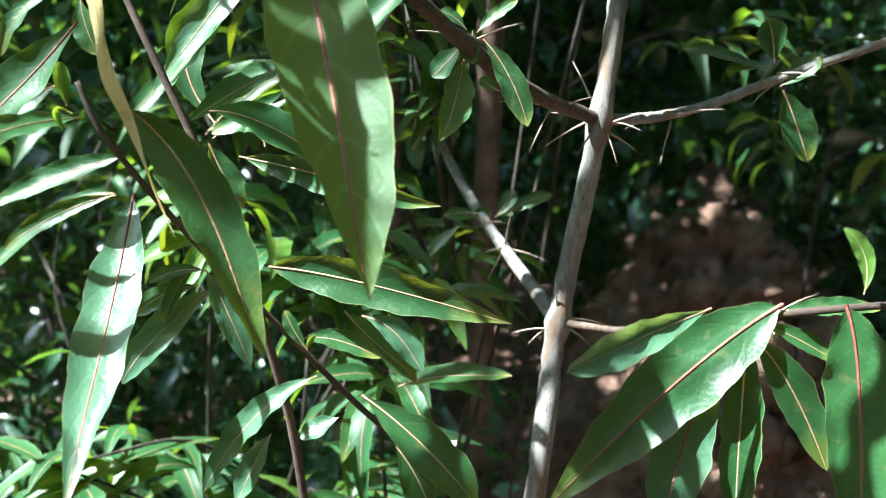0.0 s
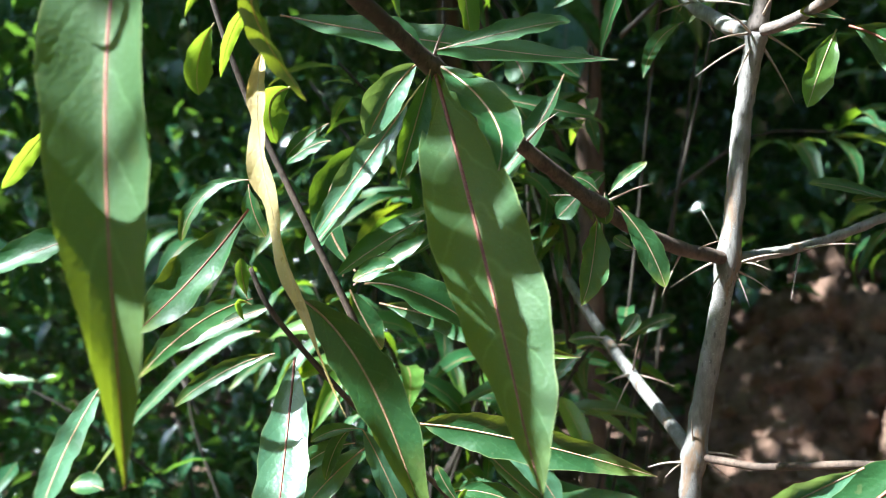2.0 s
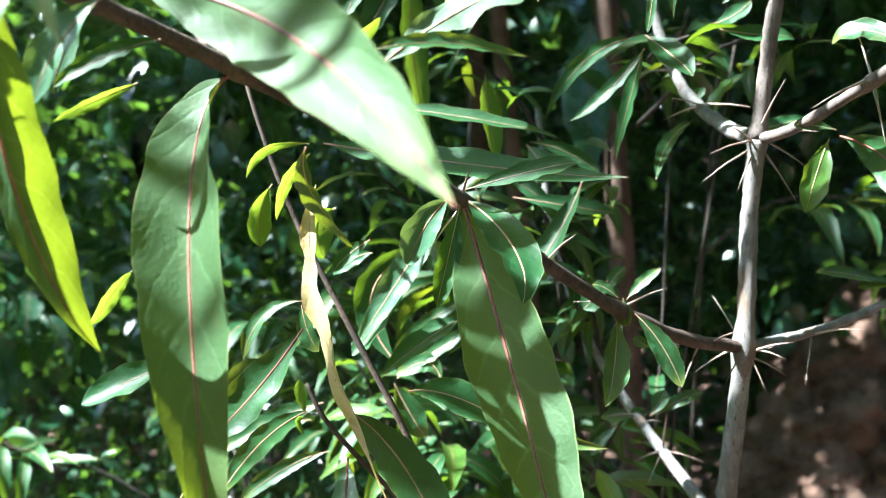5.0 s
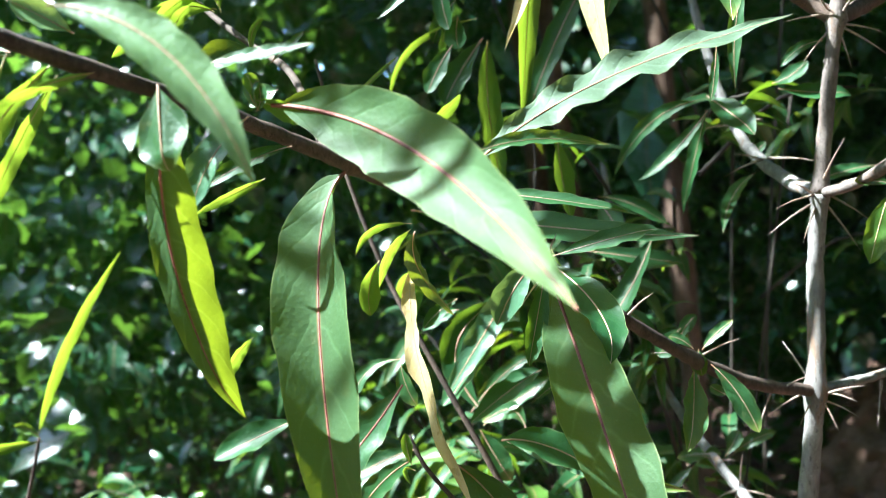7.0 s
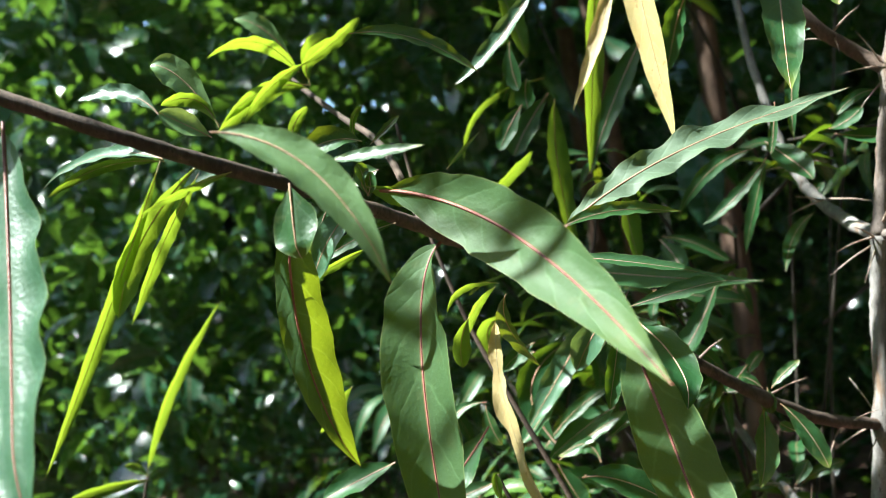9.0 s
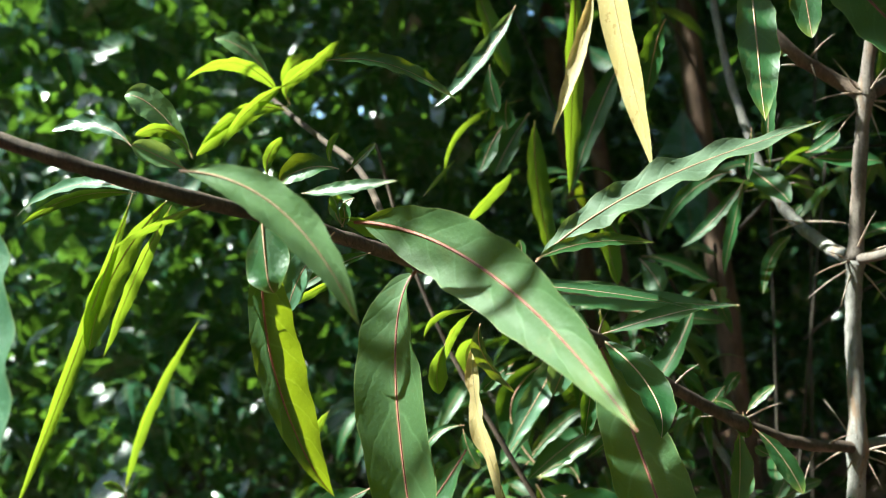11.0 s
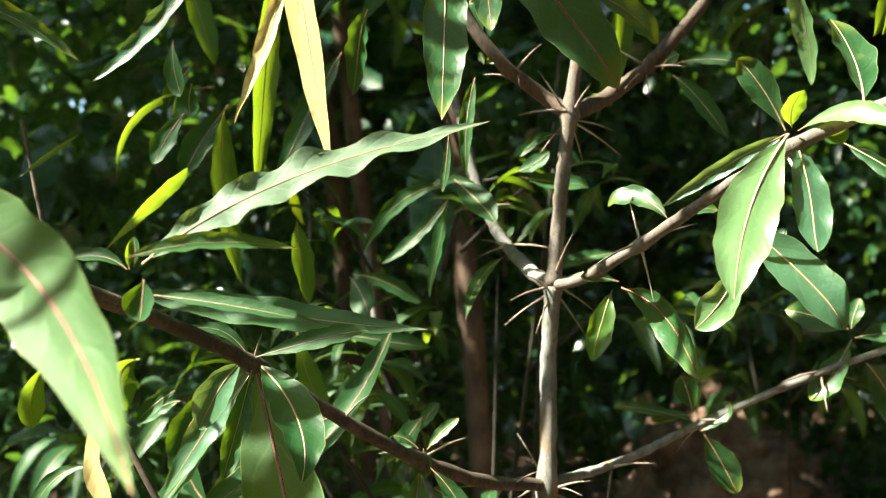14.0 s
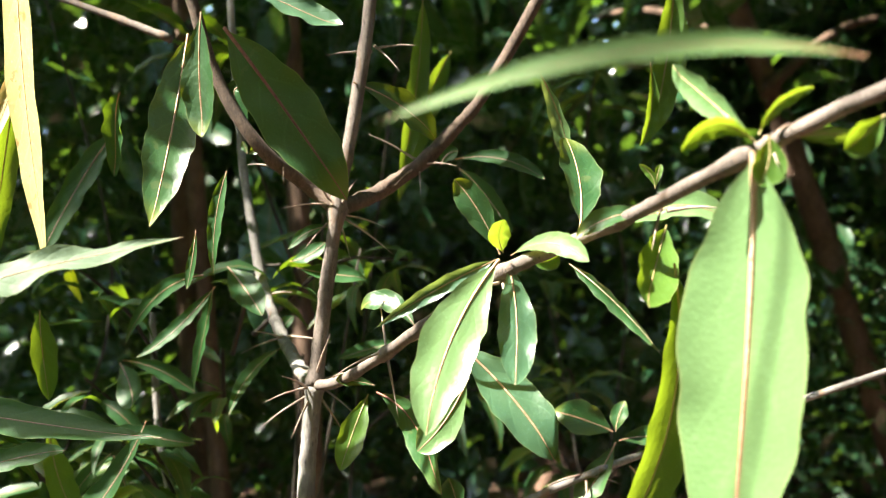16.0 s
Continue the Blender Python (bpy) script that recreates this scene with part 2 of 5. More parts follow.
def spine(points, steps):
    """A smooth run through the points."""
    pts = [Vector(p) for p in points]
    ext = [2 * pts[0] - pts[1], *pts, 2 * pts[-1] - pts[-2]]
    res = []
    for i in range(1, len(ext) - 2):
        p0, p1, p2, p3 = ext[i - 1 : i + 3]
        for k in range(steps):
            t = k / steps
            res.append(0.5 * (2 * p1 + (p2 - p0) * t + (2 * p0 - 5 * p1 + 4 * p2 - p3) * t * t + (3 * p1 - p0 - 3 * p2 + p3) * t ** 3))
    res.append(pts[-1])
    return res


def tube(bm, points, r0, r1, sides=10, steps=7, knots=0.08, seed=0.0, swell=()):
    """A tapered, slightly knotty round limb along the points."""
    run = spine(points, steps) if len(points) > 2 else [Vector(points[0]).lerp(Vector(points[1]), k / steps) for k in range(steps + 1)]
    n = len(run) - 1
    up = Vector((0.31, 0.17, 0.93))
    rings = []
    for i, p in enumerate(run):
        along = (run[min(i + 1, n)] - run[max(i - 1, 0)]).normalized()
        a = along.cross(up)
        if a.length < 0.1:
            a = along.cross(Vector((1, 0, 0)))
        a.normalize()
        b = along.cross(a)
        r = r0 + (r1 - r0) * i / n
        for place, more, wide in swell:
            r *= 1 + more * math.exp(-((p - Vector(place)).length / wide) ** 2)
        ring = []
        for k in range(sides):
            w = 2 * math.pi * k / sides
            d = a * math.cos(w) + b * math.sin(w)
            q = p + d * r
            ring.append(bm.verts.new(q + d * r * knots * 2 * noise.noise(q * (0.35 / max(r, 1e-4)) + Vector((seed, 0, 0)))))
        rings.append(ring)
    for lo, hi in zip(rings, rings[1:]):
        for k in range(sides):
            bm.faces.new((lo[k], lo[(k + 1) % sides], hi[(k + 1) % sides], hi[k]))
    bm.faces.new(list(reversed(rings[0])))
    bm.faces.new(rings[-1])


def blade_shape(s, peak=0.45, shoulder=0.65, point=1.1):
    """Half width along a blade: a short stalk, a shoulder up to the widest place, then a taper to the tip."""
    if s <= 0.035 or s >= 1:
        return 0.0
    if s < peak:
        return math.sin(0.5 * math.pi * (s - 0.035) / (peak - 0.035)) ** shoulder
    return (1 - ((s - peak) / (1 - peak)) ** 2.2) ** point


def leaf_sheet(bm, base, mid, tip, width, face, rnd, cols=8, rows=40, fold=0.25, wave=0.06, twist=0.0, ruffle=0.04, form=(0.45, 0.65, 1.1), hook=0.0):
    """One blade: lance-shaped, folded along the midrib, with wavy margins. Returns the midrib's run."""
    base, mid, tip, face = Vector(base), Vector(mid), Vector(tip), Vector(face)
    ctrl = 2 * mid - (base + tip) / 2
    uv = bm.loops.layers.uv.new("UVMap") if not bm.loops.layers.uv else bm.loops.layers.uv["UVMap"]
    run = bm.loops.layers.uv.get("run") or bm.loops.layers.uv.new("run")
    uv = bm.loops.layers.uv["UVMap"]
    length = (mid - base).length + (tip - mid).length
    ph1, ph2, fr = rnd.uniform(0, 6.3), rnd.uniform(0, 6.3), rnd.uniform(3.2, 5.5)
    calm = min(1.0, length / (5.0 * width))
    fr *= calm
    grid, rib = [], []
    for i in range(rows + 1):
        s = i / rows
        p = base * (1 - s) ** 2 + ctrl * 2 * s * (1 - s) + tip * s * s
        along = ((ctrl - base) * (1 - s) + (tip - ctrl) * s).normalized()
        nn = (face - along * face.dot(along)).normalized()
        if twist:
            nn = Matrix.Rotation(twist * (s - 0.5), 3, along) @ nn
        side = along.cross(nn)
        shape = blade_shape(s, *form)
        if s > 0.78:
            p = p + nn * hook * width * ((s - 0.78) / 0.22) ** 2
        half = max(width * 0.5 * shape, width * 0.018 if s < 0.9 else width * 0.004)
        line = []
        for k in range(cols + 1):
            u = 2 * k / cols - 1
            lift = fold * abs(u) * half + wave * width * shape * u * u * math.sin(fr * 2 * math.pi * s + (ph1 if u < 0 else ph2)) - 0.10 * half * (1 - (2 * abs(u) - 1) ** 2)
            edge = 1 + abs(u) * ruffle * (math.sin(9 * calm * math.pi * s + ph1 + 2 * u) + 0.7 * math.sin(17 * calm * math.pi * s + ph2 - 3 * u) + 0.3 * math.sin(25 * calm * math.pi * s + ph1 * 2 + u))
            line.append((bm.verts.new(p + side * (u * half * edge) + nn * lift), (u * 0.5 + 0.5, s * length / width)))
        grid.append(line)
        rib.append((p, side, nn, max(0.25, 1 - 0.8 * s)))
    for lo, hi in zip(grid, grid[1:]):
        for k in range(cols):
            four = (lo[k], lo[k + 1], hi[k + 1], hi[k])
            f = bm.faces.new([v for v, _ in four])
            f.smooth = True
            for loop, (_, c) in zip(f.loops, four):
                loop[uv].uv = c
                loop[run].uv = (c[1] * width / length, 0.5)
    return rib


def rib_mesh(bm, rib, width):
    r = min(0.0016, max(0.0003, width * 0.032))
    rings = []
    for p, side, nn, k in rib:
        rings.append([bm.verts.new(p + side * a * r * k + nn * b * r * k) for a, b in ((1, 0), (0, 0.85), (-1, 0), (0, -0.85))])
    for lo, hi in zip(rings, rings[1:]):
        for k in range(4):
            bm.faces.new((lo[k], lo[(k + 1) % 4], hi[(k + 1) % 4], hi[k]))


leaf_rnd = random.Random(5)
LOOK = {"d": (SHADED_GREEN, MIDRIB, "dark green leaf with shade put into its colour"), "lg": (SUNLIT_GREEN, MIDRIB_ROSE, "light green leaf with sunlit brightness put into its colour"), "gw": (MATTE, MIDRIB_ROSE, "pale wavy-edged green leaf"), "g": (GREEN, MIDRIB, ""), "u": (UNDER, MIDRIB, "long green leaf showing its matte underside"), "gl": (PALE, MIDRIB, "pale glossy green leaf"), "yg": (YOUNG, MIDRIB_PALE, "young yellow-green leaf"),
        "y": (YELLOW, MIDRIB_YELLOW, "yellowed dying leaf"), "yb": (TAN, MIDRIB_YELLOW, "curled yellow-brown leaf"), "yd": (DRY, MIDRIB_YELLOW, "narrow twisted dry yellow leaf")}
owner = [None]


def leaf(kind, base, mid, tip, width, face, fold=None, twist=None):
    """A leaf of the plant in hand, with its midrib as a part of its own."""
    skin, ribbing, label = LOOK[kind]
    if kind in ("g", "d", "gl") and width < 0.024:
        ribbing = MIDRIB_ROSE
    bm = bmesh.new()
    curl = {"yd": 0.9, "yb": 1.4}.get(kind, leaf_rnd.uniform(-0.35, 0.35)) if twist is None else twist
    wavy = {"yd": 0.20, "lg": 0.03, "u": 0.028, "gw": 0.17, "gl": 0.06, "y": 0.03}.get(kind, 0.045)
    length = (Vector(mid) - Vector(base)).length + (Vector(tip) - Vector(mid)).length
    stout = length < 0.085 and width / length > 0.15
    broad = not stout and length < 0.14 and width / length > 0.19
    form = (leaf_rnd.uniform(0.56, 0.66), 0.95, 0.72) if stout else (leaf_rnd.uniform(0.50, 0.56), 0.75, 0.80) if broad else (leaf_rnd.uniform(0.42, 0.50), 0.65, 1.05)
    hook = leaf_rnd.uniform(-0.30, 0.18) if length > 0.03 else 0.0
    rib = leaf_sheet(bm, base, mid, tip, width, face, leaf_rnd, fold=leaf_rnd.uniform(0.20, 0.46) if fold is None else fold, wave=wavy, twist=curl, ruffle={"gw": 0.11, "yd": 0.16, "y": 0.022, "u": 0.026}.get(kind, 0.040), form=form, hook=hook)
    blade = part("leaf", bm, skin, owner[0], label)
    bm = bmesh.new()
    rib_mesh(bm, rib, width)
    part("midrib", bm, ribbing, blade)


def limb(name, points, r0, r1, material, label="", **more):
    bm = bmesh.new()
    tube(bm, points, r0, r1, **more)
    return part(name, bm, material, owner[0], label)


def thorn(at, way, length, thick=0.00095):
    way = Vector(way).normalized()
    length *= 1.25
    bm = bmesh.new()
    at = Vector(at)
    tube(bm, [at - way * 0.002, at + way * length * 0.5 + Vector((0, 0, 0.0012)), at + way * length], thick, thick * 0.08, sides=6, steps=3, knots=0.0)
    part("thorn", bm, THORN, owner[0])


# ---- ground, soil bank ----
def bank(x, y):
    """Height of the ground: a flat floor, a raised bank of red soil and rising ground far behind."""
    z = 0.88 * math.exp(-(((x - 0.62) / 0.50) ** 2) - ((y - 1.85) / 0.42) ** 2)
    z += 0.55 * math.exp(-(((x - 1.6) / 0.7) ** 2) - ((y - 2.3) / 0.7) ** 2)
    q = Vector((x, y, 0.3))
    near = math.exp(-((x / 4) ** 2) - ((y - 1.5) / 4) ** 2)
    z += near * (0.10 * noise.noise(q * 2.1) + (0.10 * noise.noise(q * 5.0) + 0.09 * abs(noise.noise(q * 9.0)) + 0.05 * noise.noise(q * 17.0) + 0.03 * abs(noise.noise(q * 34.0))) * min(1.0, 0.3 + z))
    return z


def lines(lo, hi, step, half):
    """Grid lines: close together from lo to hi, then ever wider out to half on both sides."""
    mid = [lo + step * k for k in range(int((hi - lo) / step) + 1)]
    out, d = [], step
    while d < half:
        d *= 1.45
        out.append(d)
    return [lo - d for d in reversed(out)] + mid + [mid[-1] + d for d in out]


xs, ys = lines(-0.6, 1.9, 0.022, 60.0), lines(1.0, 2.9, 0.022, 60.0)
verts = [(x, y, bank(x, y)) for y in ys for x in xs]
w = len(xs)
faces = [(j * w + i, j * w + i + 1, (j + 1) * w + i + 1, (j + 1) * w + i) for j in range(len(ys) - 1) for i in range(w - 1)]
ground_mesh = bpy.data.meshes.new("ground")
ground_mesh.from_pydata(verts, [], faces)
ground_mesh.shade_smooth()
ground_mesh.materials.append(SOIL)
tagged(new("ground", ground_mesh), "reddish brown bare soil with a raised bank", "ground", kind="structure")

clod_rnd = random.Random(8)
clods = bmesh.new()
for n in range(760):
    x, y = clod_rnd.gauss(0.62, 0.34), clod_rnd.gauss(1.62, 0.28)
    r = clod_rnd.uniform(0.006, 0.026) * (2.0 if n % 17 == 0 else 1.0)
    m = Matrix.Translation((x, y, bank(x, y) + r * 0.2)) @ Euler((clod_rnd.uniform(0, 3), clod_rnd.uniform(0, 3), 0)).to_matrix().to_4x4() @ Matrix.Diagonal((r, r * clod_rnd.uniform(0.6, 1), r * clod_rnd.uniform(0.5, 0.9), 1))
    lump = bmesh.ops.create_icosphere(clods, subdivisions=1, radius=1.0)["verts"]
    for v in lump:
        v.co = m @ (v.co * (1 + 0.35 * noise.noise(v.co * 1.7 + Vector((n, 0, 0)))))
for n in range(46):
    x, y = clod_rnd.gauss(0.60, 0.24), clod_rnd.gauss(1.62, 0.17)
    r = clod_rnd.uniform(0.045, 0.10)
    m = Matrix.Translation((x, y, bank(x, y) - r * 0.35)) @ Euler((clod_rnd.uniform(0, 3), clod_rnd.uniform(0, 3), 0)).to_matrix().to_4x4() @ Matrix.Diagonal((r, r * clod_rnd.uniform(0.7, 1), r * clod_rnd.uniform(0.6, 0.9), 1))
    lump = bmesh.ops.create_icosphere(clods, subdivisions=4, radius=1.0)["verts"]
    for v in lump:
        q = v.co * 1.3 + Vector((n * 3.1, 0, 0))
        v.co = m @ (v.co * (0.9 + 0.42 * noise.noise(q) + 0.34 * abs(noise.noise(q * 2.6)) + 0.26 * noise.noise(q * 6.0) + 0.16 * noise.noise(q * 14.0)))
tagged(part("soil_clods", clods, SOIL, None), "loose crumbly lumps of red-brown soil on the bank", "soil", kind="stuff")

# ---- the thorny shrub: stem, branches, thorns ----
shrub = thing("thorny_shrub", "thorny shrub with grey stem and long drooping green leaves", "shrub", (0, 0, 0))
owner[0] = shrub
FORK0, FORK1, FORK2, FORK3 = (0.077, 0.497, 1.036), (0.089, 0.483, 1.158), (0.0985, 0.479, 1.286), (0.1135, 0.472, 1.396)
limb("stem", [(0.035, 0.47, -0.05), (0.05, 0.475, 0.5), (0.070, 0.482, 0.932), FORK0, FORK1, (0.094, 0.483, 1.24), FORK2], 0.0074, 0.0050, GREY_BARK,
     "straight grey-barked stem", sides=14, steps=14, knots=0.09, swell=[(FORK0, 0.35, 0.008), (FORK1, 0.45, 0.008), (FORK2, 0.35, 0.008)])
limb("stem", [FORK2, (0.1055, 0.476, 1.34), FORK3, (0.136, 0.464, 1.534), (0.15, 0.47, 1.75), (0.13, 0.49, 2.1)], 0.0050, 0.0034, PINK_BARK, "browner young upper stem", sides=14, steps=14, knots=0.10, swell=[(FORK2, 0.35, 0.008), (FORK3, 0.5, 0.008)])
limb("branch", [FORK1, (0.050, 0.452, 1.168), (0.011, 0.421, 1.188), (-0.030, 0.392, 1.218), (-0.071, 0.363, 1.252), (-0.102, 0.318, 1.277), (-0.148, 0.262, 1.305), (-0.185, 0.222, 1.324), (-0.238, 0.154, 1.347), (-0.286, 0.129, 1.369), (-0.36, 0.10, 1.40), (-0.50, 0.06, 1.44)],
     0.0042, 0.0030, BROWN_BARK, "dark brown drooping side branch", sides=12, steps=12, knots=0.12, swell=[((0.011, 0.421, 1.188), 0.3, 0.006), ((-0.071, 0.363, 1.252), 0.35, 0.006), ((-0.148, 0.262, 1.305), 0.35, 0.006), ((-0.185, 0.222, 1.324), 0.3, 0.006), ((-0.225, 0.175, 1.34), 0.35, 0.006)])
limb("branch", [FORK1, (0.112, 0.497, 1.160), (0.135, 0.504, 1.164), (0.165, 0.508, 1.174), (0.195, 0.506, 1.188), (0.276, 0.495, 1.221), (0.355, 0.490, 1.245), (0.5, 0.47, 1.29)], 0.0034, 0.0022, GREY_BARK, knots=0.14)
limb("branch", [FORK2, (0.088, 0.512, 1.297), (0.073, 0.560, 1.322), (0.060, 0.585, 1.355), (0.052, 0.60, 1.395), (0.04, 0.62, 1.47), (0.03, 0.63, 1.6)], 0.0052, 0.0030, GREY_BARK, knots=0.14)
limb("branch", [FORK2, (0.114, 0.450, 1.290), (0.138, 0.398, 1.307), (0.160, 0.345, 1.326), (0.181, 0.300, 1.342), (0.218, 0.254, 1.358), (0.231, 0.190, 1.367), (0.264, 0.157, 1.383), (0.34, 0.11, 1.41), (0.46, 0.05, 1.45)], 0.0034, 0.0022, PINK_BARK, "pale brown branch reaching forward", sides=12, steps=12, knots=0.12, swell=[((0.138, 0.398, 1.307), 0.3, 0.006), ((0.181, 0.300, 1.342), 0.35, 0.006), ((0.218, 0.254, 1.358), 0.25, 0.005), ((0.233, 0.185, 1.368), 0.4, 0.006)])
limb("branch", [FORK3, (0.095, 0.475, 1.412), (0.067, 0.459, 1.432), (0.040, 0.458, 1.477), (0.02, 0.45, 1.54), (-0.03, 0.44, 1.66)], 0.0052, 0.0030, BROWN_BARK, knots=0.08)
limb("branch", [FORK3, (0.140, 0.485, 1.409), (0.167, 0.483, 1.427), (0.192, 0.480, 1.452), (0.215, 0.479, 1.481), (0.26, 0.47, 1.56), (0.32, 0.46, 1.68)], 0.0056, 0.0034, BROWN_BARK, knots=0.14)
limb("branch", [FORK0, (0.060, 0.540, 1.055), (0.034, 0.607, 1.084), (0.012, 0.64, 1.115), (-0.005, 0.658, 1.149), (-0.03, 0.68, 1.23), (-0.04, 0.69, 1.34)], 0.0048, 0.0026, GREY_BARK, knots=0.14)
limb("branch", [FORK0, (0.094, 0.482, 1.038), (0.111, 0.470, 1.040), (0.140, 0.420, 1.060), (0.163, 0.376, 1.075), (0.205, 0.36, 1.085), (0.30, 0.33, 1.10)], 0.0025, 0.0016, BROWN_BARK, knots=0.08)
limb("branch", [(0.001, 0.529, 1.524), (-0.042, 0.548, 1.546), (-0.083, 0.572, 1.567), (-0.174, 0.625, 1.613)], 0.0030, 0.0020, PINK_BARK, knots=0.12)
# finer twigs
limb("twig", [(-0.225, 0.44, 1.40), (-0.205, 0.43, 1.32), (-0.180, 0.425, 1.25), (-0.150, 0.42, 1.19), (-0.115, 0.42, 1.12), (-0.09, 0.43, 1.05), (-0.06, 0.45, 0.9), (-0.03, 0.47, 0.5), (-0.02, 0.48, -0.02)], 0.0012, 0.0030, BROWN_BARK, knots=0.06)
limb("twig", [(-0.155, 0.252, 1.307), (-0.20, 0.33, 1.365), (-0.245, 0.385, 1.398), (-0.284, 0.419, 1.428), (-0.31, 0.44, 1.45)], 0.0022, 0.0019, BROWN_BARK, knots=0.05)
limb("twig", [(-0.156, 0.365, 1.159), (-0.144, 0.366, 1.136), (-0.112, 0.388, 1.090), (-0.070, 0.406, 1.043), (-0.031, 0.424, 0.999), (0.04, 0.47, 0.92), (0.06, 0.48, 0.82)], 0.0012, 0.0020, BROWN_BARK, knots=0.06)

thorn_rnd = random.Random(11)


def thorn_whorl(at, count, lo, hi, radius):
    for k in range(count):
        a = 2 * math.pi * (k + thorn_rnd.uniform(0, 0.6)) / count
        way = Vector((math.cos(a), thorn_rnd.uniform(-0.75, 0.25), math.sin(a) * 0.7 - 0.3))
        at_k = Vector(at) + way.normalized() * radius + Vector((0, 0, thorn_rnd.uniform(-0.004, 0.004)))
        thorn(at_k, way, thorn_rnd.uniform(lo, hi))


for place, count, lo, hi, r in ((FORK0, 5, 0.014, 0.026, 0.006), (FORK1, 8, 0.016, 0.030, 0.006), (FORK2, 9, 0.018, 0.032, 0.006), (FORK3, 7, 0.018, 0.032, 0.005),
                                ((0.138, 0.398, 1.308), 4, 0.022, 0.030, 0.003), ((0.181, 0.300, 1.342), 3, 0.012, 0.018, 0.003), ((0.135, 0.504, 1.164), 3, 0.018, 0.026, 0.002),
                                ((0.060, 0.460, 1.165), 3, 0.014, 0.024, 0.003), ((0.011, 0.421, 1.188), 3, 0.014, 0.020, 0.003), ((-0.030, 0.392, 1.218), 2, 0.014, 0.022, 0.003), ((-0.071, 0.363, 1.252), 2, 0.012, 0.018, 0.003),
                                ((0.276, 0.495, 1.221), 3, 0.016, 0.024, 0.002), ((0.195, 0.506, 1.188), 2, 0.012, 0.018, 0.002), ((0.078, 0.545, 1.315), 4, 0.016, 0.026, 0.003), ((0.062, 0.582, 1.35), 3, 0.014, 0.02, 0.003),
                                ((0.080, 0.467, 1.424), 3, 0.014, 0.024, 0.003), ((0.167, 0.483, 1.427), 4, 0.016, 0.028, 0.003), ((0.138, 0.472, 1.50), 3, 0.018, 0.026, 0.003), ((0.048, 0.57, 1.068), 5, 0.014, 0.024, 0.003),
                                ((0.160, 0.385, 1.073), 2, 0.012, 0.018, 0.002), ((0.238, 0.178, 1.372), 2, 0.008, 0.014, 0.003), ((0.034, 0.607, 1.084), 3, 0.012, 0.018, 0.003), ((0.231, 0.24, 1.362), 2, 0.012, 0.018, 0.003)):
    thorn_whorl(place, count, lo, hi, r)

# ---- its leaves: base, middle, tip, width and the way the blade faces ----
d, g, gl, gw, lg, u, yg, y, yb, yd = "d", "g", "gl", "gw", "lg", "u", "yg", "y", "yb", "yd"
leaf(u, (-0.164, 0.212, 1.326), (-0.103, 0.186, 1.301), (-0.042, 0.116, 1.244), 0.0310, (-0.28, -0.90, 0.18), 0.15, -0.4)
leaf(u, (-0.150, 0.259, 1.302), (-0.160, 0.241, 1.244), (-0.138, 0.205, 1.113), 0.0350, (-0.12, -0.95, 0.22), 0.58, -1.3)
leaf(u, (-0.186, 0.166, 1.325), (-0.202, 0.197, 1.262), (-0.191, 0.225, 1.195), 0.0245, (0.0, -0.95, -0.24), -0.50, -0.3)
leaf(gl, (-0.293, 0.130, 1.362), (-0.267, 0.098, 1.284), (-0.233, 0.055, 1.218), 0.0330, (-0.15, -0.84, 0.52), 0.10, 0.1)
leaf(lg, (-0.191, 0.113, 1.342), (-0.155, 0.114, 1.325), (-0.128, 0.110, 1.284), 0.0155, (-0.12, -0.78, 0.60), 0.15, -0.5)
leaf(gw, (-0.089, 0.256, 1.301), (-0.031, 0.267, 1.334), (0.049, 0.285, 1.355), 0.0179, (-0.03, -0.85, 0.52), 0.15)
leaf(g, (-0.085, 0.228, 1.302), (-0.060, 0.252, 1.308), (-0.033, 0.276, 1.305), 0.0090, (0.50, -0.58, 0.64))
leaf(y, (-0.050, 0.373, 1.565), (-0.043, 0.374, 1.452), (-0.028, 0.376, 1.352), 0.0225, (-0.61, -0.79, -0.11), 0.15)
leaf(yb, (-0.057, 0.424, 1.487), (-0.076, 0.428, 1.428), (-0.096, 0.431, 1.390), 0.0119, (-0.46, -0.88, 0.12))
leaf(yg, (-0.069, 0.454, 1.510), (-0.080, 0.459, 1.426), (-0.089, 0.464, 1.349), 0.0155, (0.58, -0.81, -0.12))
leaf(gl, (-0.110, 0.419, 1.479), (-0.142, 0.423, 1.443), (-0.175, 0.426, 1.418), 0.0137, (-0.28, -0.94, 0.21))
leaf(d, (-0.043, 0.572, 1.472), (-0.071, 0.566, 1.422), (-0.098, 0.561, 1.360), 0.0189, (-0.10, -0.98, 0.14))
leaf(yg, (-0.168, 0.583, 1.561), (-0.157, 0.585, 1.517), (-0.144, 0.587, 1.471), 0.0201, (0.57, -0.82, 0.11))
leaf(g, (0.036, 0.377, 1.473), (0.033, 0.351, 1.416), (0.029, 0.322, 1.364), 0.0230, (0.23, -0.87, 0.43), 0.2)
leaf(g, (0.053, 0.302, 1.456), (0.052, 0.305, 1.430), (0.054, 0.307, 1.402), 0.0150, (-0.38, -0.92, -0.10))
leaf(g, (0.060, 0.325, 1.458), (0.088, 0.325, 1.419), (0.115, 0.325, 1.379), 0.0297, (-0.10, -0.99, -0.07), 0.2)
leaf(gl, (0.071, 0.296, 1.467), (0.093, 0.294, 1.456), (0.113, 0.292, 1.447), 0.0125, (0.06, -0.94, 0.32))
leaf(g, (0.124, 0.461, 1.475), (0.155, 0.479, 1.466), (0.182, 0.497, 1.448), 0.0231, (0.56, -0.81, 0.15))
